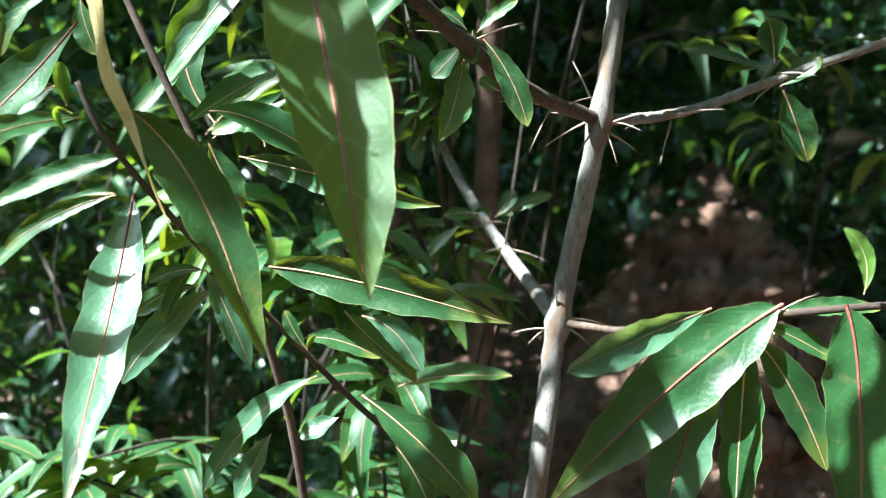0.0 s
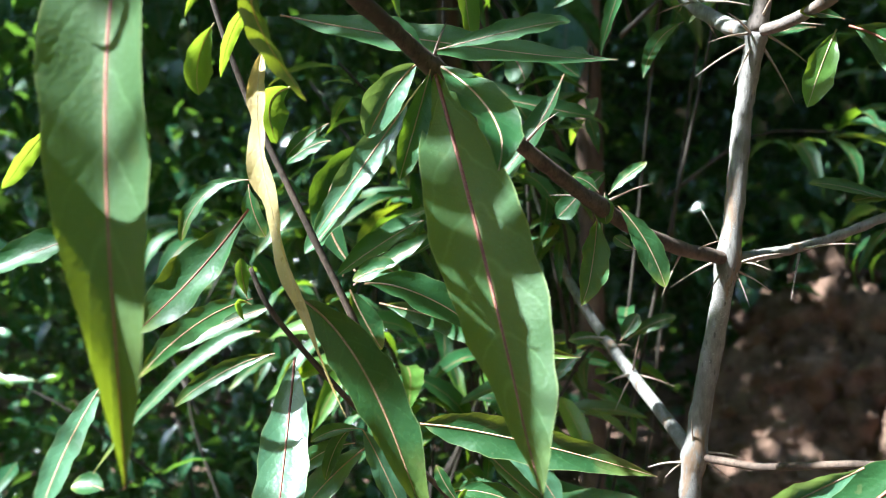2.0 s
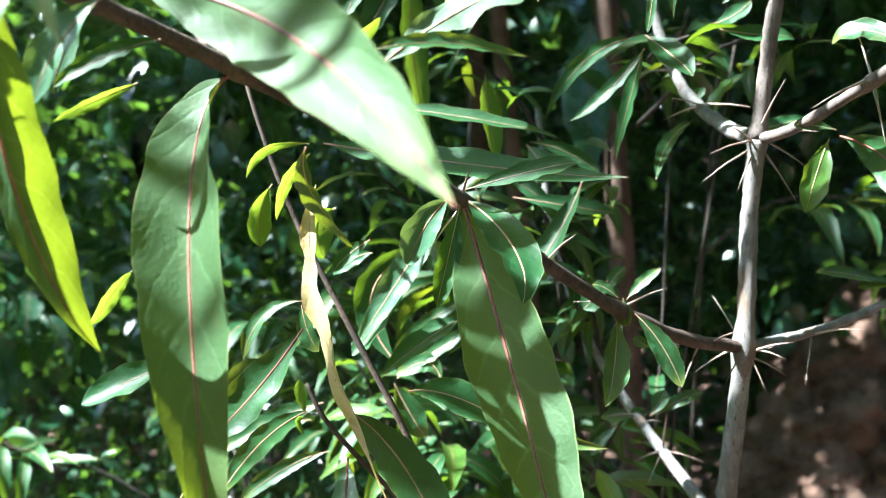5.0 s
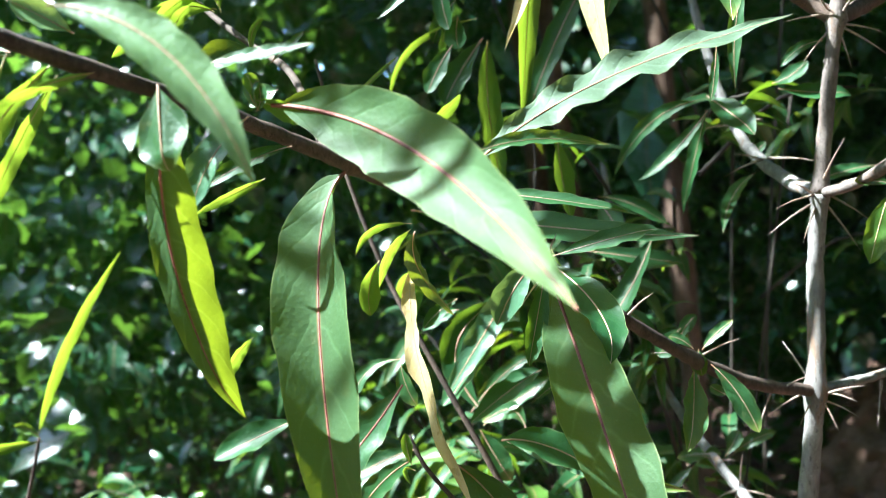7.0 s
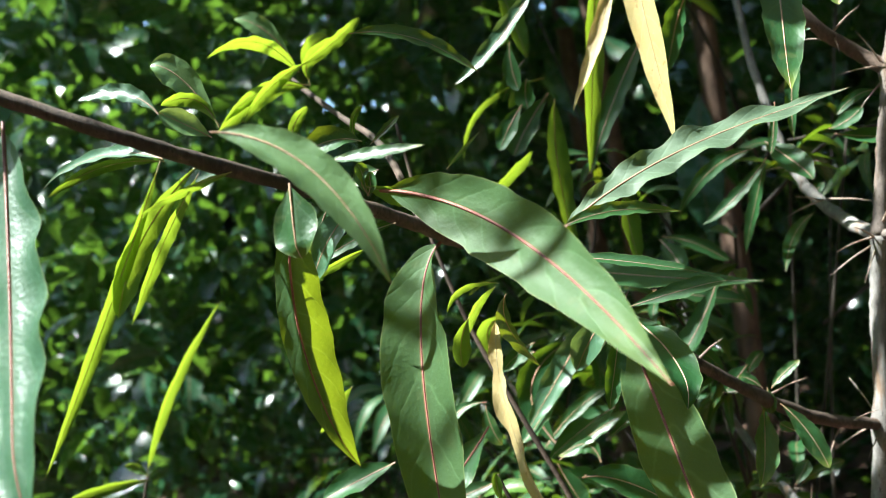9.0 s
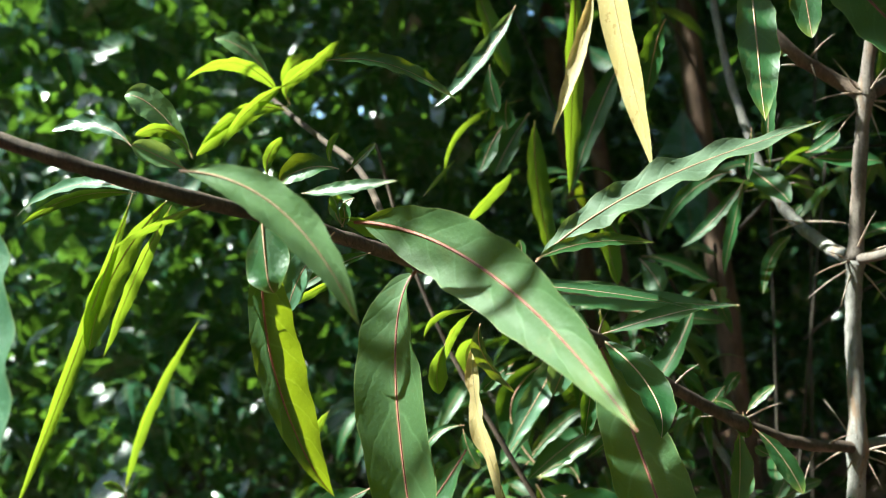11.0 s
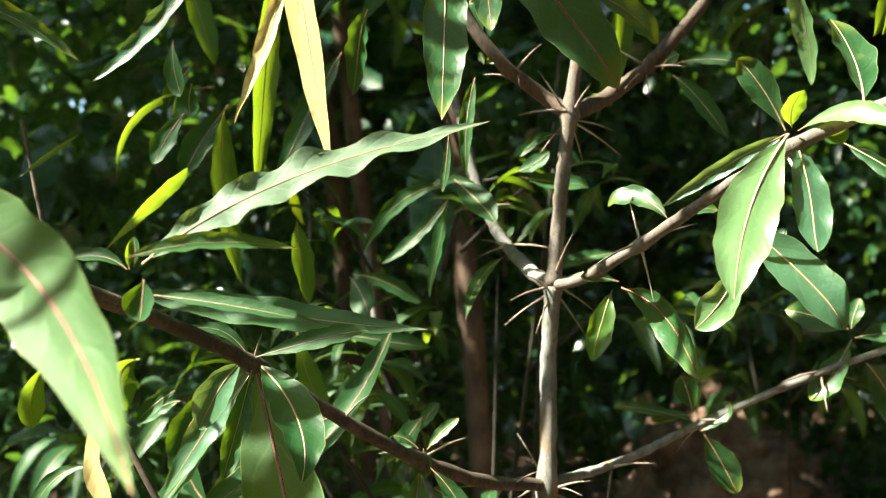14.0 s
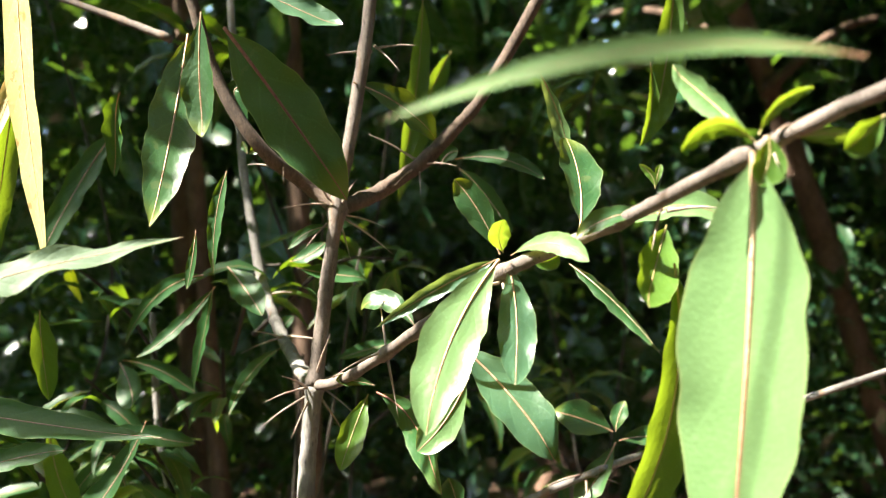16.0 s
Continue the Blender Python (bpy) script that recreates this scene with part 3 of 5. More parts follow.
leaf(yg, (0.180, 0.547, 1.568), (0.174, 0.555, 1.495), (0.160, 0.565, 1.419), 0.0161, (0.19, -0.97, -0.14))
leaf(yg, (-0.284, 0.407, 1.440), (-0.298, 0.369, 1.455), (-0.316, 0.332, 1.438), 0.0115, (0.54, -0.22, -0.81))
leaf(lg, (-0.289, 0.408, 1.451), (-0.307, 0.402, 1.474), (-0.327, 0.397, 1.484), 0.0147, (-0.14, -0.90, 0.42))
leaf(yg, (-0.259, 0.362, 1.433), (-0.280, 0.346, 1.415), (-0.293, 0.333, 1.392), 0.0092, (0.80, -0.52, -0.30))
leaf(yg, (-0.264, 0.361, 1.431), (-0.238, 0.357, 1.441), (-0.215, 0.352, 1.454), 0.0088, (0.24, -0.65, -0.73))
leaf(yg, (-0.265, 0.380, 1.425), (-0.262, 0.380, 1.442), (-0.234, 0.383, 1.453), 0.0115, (0.56, -0.60, -0.57))
leaf(yg, (-0.266, 0.380, 1.423), (-0.291, 0.364, 1.417), (-0.316, 0.343, 1.390), 0.0118, (0.70, -0.53, -0.48))
leaf(yg, (-0.258, 0.360, 1.415), (-0.285, 0.352, 1.417), (-0.315, 0.345, 1.396), 0.0097, (0.37, -0.80, -0.48))
leaf(yg, (-0.277, 0.409, 1.430), (-0.276, 0.408, 1.453), (-0.262, 0.412, 1.465), 0.0130, (0.63, -0.75, -0.20))
leaf(g, (-0.196, 0.276, 1.420), (-0.163, 0.291, 1.416), (-0.133, 0.305, 1.395), 0.0112, (0.51, -0.74, 0.44))
leaf(gl, (-0.244, 0.164, 1.364), (-0.260, 0.165, 1.375), (-0.283, 0.164, 1.375), 0.0093, (-0.02, -0.87, 0.49))
leaf(lg, (-0.232, 0.193, 1.362), (-0.246, 0.189, 1.384), (-0.260, 0.185, 1.393), 0.0144, (-0.07, -0.88, 0.47))
leaf(yg, (-0.227, 0.184, 1.359), (-0.238, 0.184, 1.373), (-0.254, 0.182, 1.372), 0.0076, (0.30, -0.72, -0.62))
leaf(lg, (-0.228, 0.179, 1.354), (-0.237, 0.174, 1.360), (-0.247, 0.169, 1.366), 0.0113, (-0.10, -0.80, 0.50))
leaf(gl, (-0.241, 0.160, 1.344), (-0.285, 0.179, 1.353), (-0.331, 0.193, 1.345), 0.0077, (0.01, -0.84, 0.54))
leaf(yg, (-0.241, 0.161, 1.343), (-0.290, 0.183, 1.348), (-0.332, 0.198, 1.339), 0.0057, (0.34, -0.82, -0.47))
leaf(yg, (-0.240, 0.157, 1.343), (-0.265, 0.146, 1.277), (-0.290, 0.136, 1.217), 0.0062, (0.72, -0.60, -0.34))
leaf(yg, (-0.229, 0.169, 1.342), (-0.250, 0.156, 1.312), (-0.259, 0.147, 1.279), 0.0113, (0.65, -0.70, -0.30))
leaf(yg, (-0.217, 0.174, 1.337), (-0.230, 0.159, 1.330), (-0.247, 0.149, 1.320), 0.0049, (0.43, -0.45, -0.78))
leaf(yg, (-0.236, 0.179, 1.339), (-0.253, 0.172, 1.307), (-0.264, 0.164, 1.275), 0.0069, (0.83, -0.41, -0.37))
leaf(yg, (-0.200, 0.202, 1.350), (-0.199, 0.202, 1.359), (-0.192, 0.203, 1.367), 0.0057, (0.61, -0.76, -0.23))
leaf(yg, (-0.193, 0.266, 1.359), (-0.194, 0.265, 1.370), (-0.188, 0.266, 1.378), 0.0036, (0.58, -0.81, -0.11))
leaf(g, (-0.186, 0.267, 1.357), (-0.178, 0.269, 1.364), (-0.170, 0.271, 1.371), 0.0042, (0.08, -0.98, 0.17))
leaf(g, (-0.176, 0.183, 1.338), (-0.152, 0.176, 1.337), (-0.129, 0.169, 1.337), 0.0070, (-0.22, -0.81, 0.54))
leaf(g, (-0.190, 0.266, 1.359), (-0.205, 0.262, 1.361), (-0.221, 0.258, 1.355), 0.0149, (0.19, -0.93, 0.33))
leaf(yg, (-0.170, 0.211, 1.326), (-0.171, 0.210, 1.334), (-0.173, 0.209, 1.339), 0.0062, (0.52, -0.85, 0.05))
leaf(g, (-0.170, 0.211, 1.324), (-0.168, 0.211, 1.329), (-0.169, 0.211, 1.335), 0.0077, (-0.17, -0.98, 0.01))
leaf(yg, (-0.172, 0.210, 1.329), (-0.160, 0.213, 1.324), (-0.152, 0.216, 1.318), 0.0077, (0.03, -0.91, -0.42))
leaf(g, (-0.180, 0.259, 1.342), (-0.186, 0.258, 1.340), (-0.193, 0.256, 1.335), 0.0116, (-0.01, -0.91, 0.42))
leaf(yg, (-0.151, 0.288, 1.342), (-0.144, 0.300, 1.353), (-0.136, 0.312, 1.364), 0.0025, (0.78, -0.61, 0.14))
leaf(yg, (-0.185, 0.458, 1.318), (-0.153, 0.455, 1.348), (-0.128, 0.453, 1.368), 0.0117, (0.56, -0.46, -0.69))
leaf(g, (-0.120, 0.262, 1.273), (-0.123, 0.278, 1.255), (-0.113, 0.308, 1.232), 0.0111, (-0.36, -0.59, -0.72))
leaf(yg, (-0.131, 0.302, 1.278), (-0.152, 0.307, 1.277), (-0.164, 0.311, 1.264), 0.0054, (0.18, -0.56, -0.81))
leaf(yg, (-0.138, 0.327, 1.276), (-0.153, 0.336, 1.264), (-0.163, 0.348, 1.244), 0.0064, (0.40, -0.59, -0.70))
leaf(yg, (-0.150, 0.306, 1.261), (-0.156, 0.305, 1.247), (-0.156, 0.305, 1.233), 0.0107, (0.45, -0.89, -0.07))
leaf(yd, (-0.141, 0.345, 1.262), (-0.139, 0.337, 1.197), (-0.101, 0.325, 1.101), 0.0108, (-0.51, -0.86, -0.02), 0.3)
leaf(g, (-0.126, 0.339, 1.150), (-0.094, 0.333, 1.117), (-0.067, 0.322, 1.055), 0.0225, (0.15, -0.86, 0.45), 0.50, -1.3)
leaf(gl, (-0.145, 0.402, 1.109), (-0.137, 0.351, 1.061), (-0.124, 0.276, 1.014), 0.0240, (0.04, -0.60, 0.80))
leaf(gl, (-0.209, 0.328, 1.112), (-0.203, 0.285, 1.095), (-0.187, 0.237, 1.082), 0.0111, (0.16, -0.27, 0.95))
leaf(g, (-0.156, 0.368, 1.144), (-0.166, 0.327, 1.139), (-0.167, 0.272, 1.128), 0.0124, (0.49, -0.19, 0.85))
leaf(g, (-0.188, 0.502, 1.119), (-0.224, 0.498, 1.106), (-0.268, 0.492, 1.082), 0.0163, (-0.12, -0.87, 0.49))
leaf(g, (-0.220, 0.575, 1.089), (-0.267, 0.569, 1.066), (-0.342, 0.555, 0.984), 0.0138, (-0.31, -0.80, 0.51))
leaf(yg, (-0.148, 0.337, 1.149), (-0.150, 0.337, 1.158), (-0.151, 0.338, 1.166), 0.0063, (0.52, -0.84, 0.15))
leaf(yg, (-0.146, 0.337, 1.146), (-0.152, 0.336, 1.147), (-0.149, 0.336, 1.139), 0.0034, (0.80, -0.52, -0.30))
leaf(u, (-0.071, 0.364, 1.254), (-0.041, 0.310, 1.162), (-0.021, 0.261, 1.094), 0.0385, (0.10, -0.86, 0.48), 0.48, -1.3)
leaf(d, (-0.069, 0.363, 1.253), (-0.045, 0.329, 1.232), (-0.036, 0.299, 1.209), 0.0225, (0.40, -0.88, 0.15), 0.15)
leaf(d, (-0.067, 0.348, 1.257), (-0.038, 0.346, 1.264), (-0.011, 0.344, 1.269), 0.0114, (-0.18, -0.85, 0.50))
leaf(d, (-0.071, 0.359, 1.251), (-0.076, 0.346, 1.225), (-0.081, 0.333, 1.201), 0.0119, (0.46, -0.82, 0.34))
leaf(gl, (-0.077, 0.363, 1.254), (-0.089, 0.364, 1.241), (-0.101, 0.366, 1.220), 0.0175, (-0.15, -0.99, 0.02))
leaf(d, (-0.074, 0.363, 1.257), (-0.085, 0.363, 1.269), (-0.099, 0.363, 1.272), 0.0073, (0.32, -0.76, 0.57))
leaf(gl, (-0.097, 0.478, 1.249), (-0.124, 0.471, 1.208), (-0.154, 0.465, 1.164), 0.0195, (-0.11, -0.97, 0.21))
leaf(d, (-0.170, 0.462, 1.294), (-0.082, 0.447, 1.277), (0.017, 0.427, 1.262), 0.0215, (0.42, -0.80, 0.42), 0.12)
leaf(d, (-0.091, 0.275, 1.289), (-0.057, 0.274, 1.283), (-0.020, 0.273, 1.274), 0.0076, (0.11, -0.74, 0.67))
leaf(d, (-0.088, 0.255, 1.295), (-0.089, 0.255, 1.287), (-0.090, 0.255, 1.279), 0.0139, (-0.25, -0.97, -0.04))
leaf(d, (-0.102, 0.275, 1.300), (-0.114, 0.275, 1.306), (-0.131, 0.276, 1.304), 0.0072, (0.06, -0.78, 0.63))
leaf(yg, (-0.101, 0.275, 1.300), (-0.101, 0.275, 1.306), (-0.099, 0.274, 1.312), 0.0036, (0.58, -0.80, -0.12))
leaf(g, (-0.099, 0.275, 1.301), (-0.098, 0.274, 1.308), (-0.099, 0.274, 1.313), 0.0054, (-0.25, -0.97, -0.04))
leaf(g, (-0.079, 0.398, 1.078), (-0.033, 0.397, 1.073), (0.039, 0.394, 1.058), 0.0212, (-0.02, -0.99, 0.10))
leaf(g, (-0.118, 0.499, 1.124), (-0.056, 0.462, 1.117), (-0.001, 0.420, 1.108), 0.0186, (-0.57, -0.79, -0.22))
leaf(g, (-0.138, 0.515, 1.133), (-0.112, 0.519, 1.151), (-0.083, 0.523, 1.167), 0.0115, (-0.13, -0.90, 0.42))
leaf(g, (-0.156, 0.564, 1.133), (-0.126, 0.569, 1.164), (-0.090, 0.574, 1.184), 0.0118, (-0.10, -0.94, 0.32))
leaf(g, (-0.164, 0.390, 1.200), (-0.186, 0.388, 1.193), (-0.199, 0.385, 1.169), 0.0093, (-0.19, -0.91, 0.37))
leaf(g, (-0.165, 0.390, 1.198), (-0.162, 0.389, 1.184), (-0.156, 0.389, 1.172), 0.0121, (-0.26, -0.96, -0.04))
leaf(g, (-0.162, 0.381, 1.186), (-0.186, 0.376, 1.155), (-0.215, 0.371, 1.126), 0.0247, (-0.16, -0.94, 0.29))
leaf(g, (-0.052, 0.499, 1.035), (-0.033, 0.504, 1.015), (-0.004, 0.512, 0.990), 0.0219, (0.67, -0.48, 0.57))
leaf(g, (-0.019, 0.555, 0.971), (0.013, 0.556, 0.980), (0.058, 0.556, 0.982), 0.0177, (-0.12, -0.51, 0.85))
leaf(gl, (-0.050, 0.371, 1.034), (-0.077, 0.368, 1.014), (-0.099, 0.363, 0.979), 0.0134, (-0.37, -0.81, 0.45))
leaf(g, (-0.031, 0.389, 1.020), (0.000, 0.385, 0.998), (0.029, 0.380, 0.970), 0.0222, (0.26, -0.85, 0.45))
leaf(gl, (-0.073, 0.386, 0.999), (-0.080, 0.384, 0.985), (-0.087, 0.381, 0.966), 0.0122, (-0.28, -0.92, 0.26))
leaf(g, (-0.013, 0.385, 0.997), (-0.003, 0.383, 0.984), (0.005, 0.380, 0.969), 0.0162, (-0.09, -0.99, 0.10))
leaf(gl, (-0.104, 0.396, 1.067), (-0.127, 0.394, 1.046), (-0.148, 0.390, 1.018), 0.0162, (-0.17, -0.94, 0.29))
leaf(g, (-0.112, 0.397, 1.067), (-0.128, 0.396, 1.062), (-0.142, 0.395, 1.051), 0.0108, (-0.15, -0.91, 0.39))
leaf(d, (-0.137, 0.516, 1.142), (-0.157, 0.523, 1.188), (-0.125, 0.528, 1.224), 0.0239, (0.08, -0.99, 0.14))
leaf(g, (0.160, 0.376, 1.079), (0.116, 0.371, 1.043), (0.056, 0.362, 0.979), 0.0335, (-0.21, -0.91, 0.35), 0.15)
leaf(gl, (0.121, 0.357, 1.079), (0.088, 0.344, 1.067), (0.057, 0.332, 1.054), 0.0157, (0.26, -0.93, 0.25))
leaf(g, (0.174, 0.347, 1.086), (0.182, 0.341, 1.049), (0.186, 0.330, 0.978), 0.0281, (-0.41, -0.91, 0.09), 0.2)
leaf(gl, (0.130, 0.372, 1.049), (0.119, 0.367, 1.015), (0.110, 0.360, 0.966), 0.0258, (-0.23, -0.95, 0.20))
leaf(g, (0.145, 0.374, 1.062), (0.144, 0.368, 1.022), (0.144, 0.359, 0.968), 0.0186, (-0.12, -0.98, 0.15))
leaf(g, (0.147, 0.374, 1.063), (0.165, 0.371, 1.043), (0.185, 0.365, 1.005), 0.0186, (-0.03, -0.99, 0.14))
leaf(g, (0.150, 0.375, 1.070), (0.167, 0.374, 1.064), (0.185, 0.372, 1.055), 0.0103, (0.16, -0.85, 0.50))
leaf(yg, (0.181, 0.347, 1.091), (0.181, 0.350, 1.106), (0.172, 0.352, 1.118), 0.0076, (-0.20, -0.98, 0.08))
leaf(g, (0.159, 0.376, 1.076), (0.177, 0.376, 1.078), (0.205, 0.376, 1.080), 0.0103, (-0.07, -0.72, 0.69))
leaf(gl, (0.177, 0.290, 1.347), (0.152, 0.299, 1.335), (0.126, 0.308, 1.319), 0.0074, (-0.24, -0.95, -0.19))
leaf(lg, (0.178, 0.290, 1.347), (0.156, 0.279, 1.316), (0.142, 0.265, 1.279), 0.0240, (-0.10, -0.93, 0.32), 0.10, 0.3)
leaf(gl, (0.183, 0.296, 1.346), (0.184, 0.287, 1.322), (0.179, 0.274, 1.294), 0.0165, (0.05, -0.90, 0.42), 0.08, 0.1)
leaf(g, (0.180, 0.298, 1.350), (0.171, 0.298, 1.369), (0.161, 0.299, 1.383), 0.0130, (-0.35, -0.92, -0.18))
leaf(yg, (0.180, 0.291, 1.350), (0.176, 0.280, 1.356), (0.176, 0.268, 1.361), 0.0090, (-0.17, -0.41, -0.90))
leaf(lg, (0.184, 0.294, 1.349), (0.196, 0.273, 1.352), (0.206, 0.253, 1.342), 0.0098, (-0.74, -0.48, 0.47))
leaf(yg, (0.193, 0.294, 1.348), (0.199, 0.294, 1.346), (0.205, 0.293, 1.349), 0.0074, (-0.01, -0.94, -0.35))
leaf(gl, (0.163, 0.318, 1.312), (0.183, 0.307, 1.291), (0.201, 0.295, 1.263), 0.0230, (-0.05, -0.92, 0.38), 0.12, 0.1)
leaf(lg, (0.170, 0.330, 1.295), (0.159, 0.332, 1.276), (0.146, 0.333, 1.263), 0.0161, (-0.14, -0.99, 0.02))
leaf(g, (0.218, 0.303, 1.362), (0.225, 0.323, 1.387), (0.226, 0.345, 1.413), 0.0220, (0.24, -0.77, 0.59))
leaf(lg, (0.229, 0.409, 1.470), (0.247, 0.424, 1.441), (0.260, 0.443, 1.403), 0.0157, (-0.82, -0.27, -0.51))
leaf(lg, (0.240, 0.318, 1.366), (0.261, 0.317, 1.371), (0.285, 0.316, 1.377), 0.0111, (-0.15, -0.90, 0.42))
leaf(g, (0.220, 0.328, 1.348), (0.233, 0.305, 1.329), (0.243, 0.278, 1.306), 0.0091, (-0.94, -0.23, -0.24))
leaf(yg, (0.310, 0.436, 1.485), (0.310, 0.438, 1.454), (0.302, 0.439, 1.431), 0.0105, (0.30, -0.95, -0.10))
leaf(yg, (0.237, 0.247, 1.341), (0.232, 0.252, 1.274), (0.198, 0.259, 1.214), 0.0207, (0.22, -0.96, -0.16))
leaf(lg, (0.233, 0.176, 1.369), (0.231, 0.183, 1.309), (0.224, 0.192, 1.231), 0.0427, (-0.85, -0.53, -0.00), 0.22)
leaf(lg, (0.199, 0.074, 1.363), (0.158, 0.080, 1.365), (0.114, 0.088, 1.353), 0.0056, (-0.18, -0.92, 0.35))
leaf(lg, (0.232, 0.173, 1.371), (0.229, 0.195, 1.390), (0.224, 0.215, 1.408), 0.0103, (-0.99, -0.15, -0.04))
leaf(yg, (0.232, 0.173, 1.371), (0.220, 0.173, 1.376), (0.209, 0.174, 1.368), 0.0077, (0.07, -0.72, -0.69))
leaf(yg, (0.233, 0.172, 1.373), (0.239, 0.171, 1.382), (0.250, 0.169, 1.387), 0.0044, (0.16, -0.89, -0.44))
leaf(yg, (0.236, 0.172, 1.373), (0.236, 0.173, 1.365), (0.233, 0.174, 1.358), 0.0101, (-0.23, -0.97, -0.08))
leaf(yg, (0.244, 0.171, 1.372), (0.253, 0.170, 1.373), (0.264, 0.168, 1.371), 0.0061, (-0.11, -0.66, -0.74))
leaf(yg, (0.245, 0.271, 1.359), (0.232, 0.253, 1.341), (0.218, 0.231, 1.322), 0.0175, (0.37, -0.75, 0.55))
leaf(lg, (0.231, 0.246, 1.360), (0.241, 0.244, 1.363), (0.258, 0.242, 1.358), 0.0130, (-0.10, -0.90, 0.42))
leaf(g, (0.228, 0.246, 1.361), (0.213, 0.249, 1.359), (0.200, 0.251, 1.352), 0.0086, (-0.29, -0.87, 0.41))
leaf(yg, (0.264, 0.158, 1.376), (0.258, 0.159, 1.370), (0.252, 0.160, 1.366), 0.0097, (-0.02, -0.97, -0.24))
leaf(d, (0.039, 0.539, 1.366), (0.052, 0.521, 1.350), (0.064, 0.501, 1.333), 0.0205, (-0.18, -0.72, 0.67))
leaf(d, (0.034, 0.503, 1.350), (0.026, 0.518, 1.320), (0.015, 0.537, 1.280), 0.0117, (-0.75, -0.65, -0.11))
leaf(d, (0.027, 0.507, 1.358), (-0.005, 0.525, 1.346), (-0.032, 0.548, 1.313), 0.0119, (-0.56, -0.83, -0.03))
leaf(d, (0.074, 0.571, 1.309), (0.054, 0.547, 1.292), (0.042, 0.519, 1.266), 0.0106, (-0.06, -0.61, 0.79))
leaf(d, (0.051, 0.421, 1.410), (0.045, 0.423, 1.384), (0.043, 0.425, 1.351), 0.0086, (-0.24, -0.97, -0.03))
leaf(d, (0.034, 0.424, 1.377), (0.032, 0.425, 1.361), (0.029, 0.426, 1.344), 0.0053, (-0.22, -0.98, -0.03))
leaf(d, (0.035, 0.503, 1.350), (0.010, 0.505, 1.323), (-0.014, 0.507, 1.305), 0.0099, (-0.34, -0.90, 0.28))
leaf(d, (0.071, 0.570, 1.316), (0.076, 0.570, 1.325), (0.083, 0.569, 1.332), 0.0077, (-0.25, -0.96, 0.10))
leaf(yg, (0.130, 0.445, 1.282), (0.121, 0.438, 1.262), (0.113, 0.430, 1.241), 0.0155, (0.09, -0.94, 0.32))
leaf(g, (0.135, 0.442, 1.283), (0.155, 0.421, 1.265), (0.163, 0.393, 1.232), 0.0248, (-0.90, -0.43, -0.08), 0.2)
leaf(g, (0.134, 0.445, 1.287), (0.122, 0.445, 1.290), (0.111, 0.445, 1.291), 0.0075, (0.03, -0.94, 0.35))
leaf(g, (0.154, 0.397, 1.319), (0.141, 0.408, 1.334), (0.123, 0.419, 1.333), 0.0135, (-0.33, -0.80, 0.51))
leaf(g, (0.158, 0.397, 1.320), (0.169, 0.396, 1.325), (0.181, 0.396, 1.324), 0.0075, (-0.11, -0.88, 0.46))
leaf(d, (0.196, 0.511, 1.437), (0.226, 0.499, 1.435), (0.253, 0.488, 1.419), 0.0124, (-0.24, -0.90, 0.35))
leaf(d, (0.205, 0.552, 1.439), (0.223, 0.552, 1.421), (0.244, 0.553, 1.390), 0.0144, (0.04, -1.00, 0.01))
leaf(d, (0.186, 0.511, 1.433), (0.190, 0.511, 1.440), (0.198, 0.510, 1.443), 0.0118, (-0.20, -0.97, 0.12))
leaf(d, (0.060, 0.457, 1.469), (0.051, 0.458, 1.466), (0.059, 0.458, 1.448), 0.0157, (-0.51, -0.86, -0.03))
leaf(g, (0.189, 0.504, 1.192), (0.162, 0.505, 1.200), (0.139, 0.506, 1.203), 0.0091, (0.11, -0.81, 0.58))
leaf(g, (0.192, 0.504, 1.197), (0.189, 0.503, 1.211), (0.185, 0.503, 1.222), 0.0160, (-0.42, -0.89, -0.15))
leaf(g, (0.190, 0.504, 1.195), (0.178, 0.505, 1.195), (0.164, 0.505, 1.192), 0.0091, (-0.13, -0.75, 0.65))
leaf(g, (0.197, 0.504, 1.184), (0.208, 0.503, 1.193), (0.217, 0.502, 1.203), 0.0137, (-0.48, -0.76, 0.43))
leaf(g, (0.199, 0.504, 1.182), (0.209, 0.505, 1.164), (0.220, 0.506, 1.141), 0.0198, (-0.13, -0.99, -0.10))
leaf(g, (0.299, 0.492, 1.243), (0.320, 0.491, 1.245), (0.344, 0.491, 1.240), 0.0151, (-0.00, -0.91, 0.41))
leaf(g, (0.306, 0.493, 1.226), (0.319, 0.494, 1.207), (0.333, 0.495, 1.176), 0.0227, (-0.30, -0.94, -0.19))
leaf(g, (0.297, 0.493, 1.242), (0.283, 0.494, 1.219), (0.269, 0.496, 1.202), 0.0189, (-0.61, -0.70, 0.37))
leaf(g, (0.297, 0.492, 1.249), (0.299, 0.491, 1.259), (0.304, 0.491, 1.269), 0.0113, (-0.61, -0.78, 0.16))
leaf(g, (0.295, 0.492, 1.249), (0.277, 0.492, 1.257), (0.256, 0.493, 1.264), 0.0227, (0.08, -0.96, 0.27))
leaf(g, (0.009, 0.426, 1.184), (0.006, 0.405, 1.165), (0.001, 0.380, 1.146), 0.0160, (0.53, -0.60, 0.59))
leaf(g, (0.016, 0.394, 1.190), (0.029, 0.392, 1.174), (0.039, 0.389, 1.152), 0.0123, (-0.16, -0.99, 0.04))
leaf(g, (0.014, 0.420, 1.195), (0.022, 0.421, 1.204), (0.033, 0.423, 1.212), 0.0068, (-0.21, -0.90, 0.39))
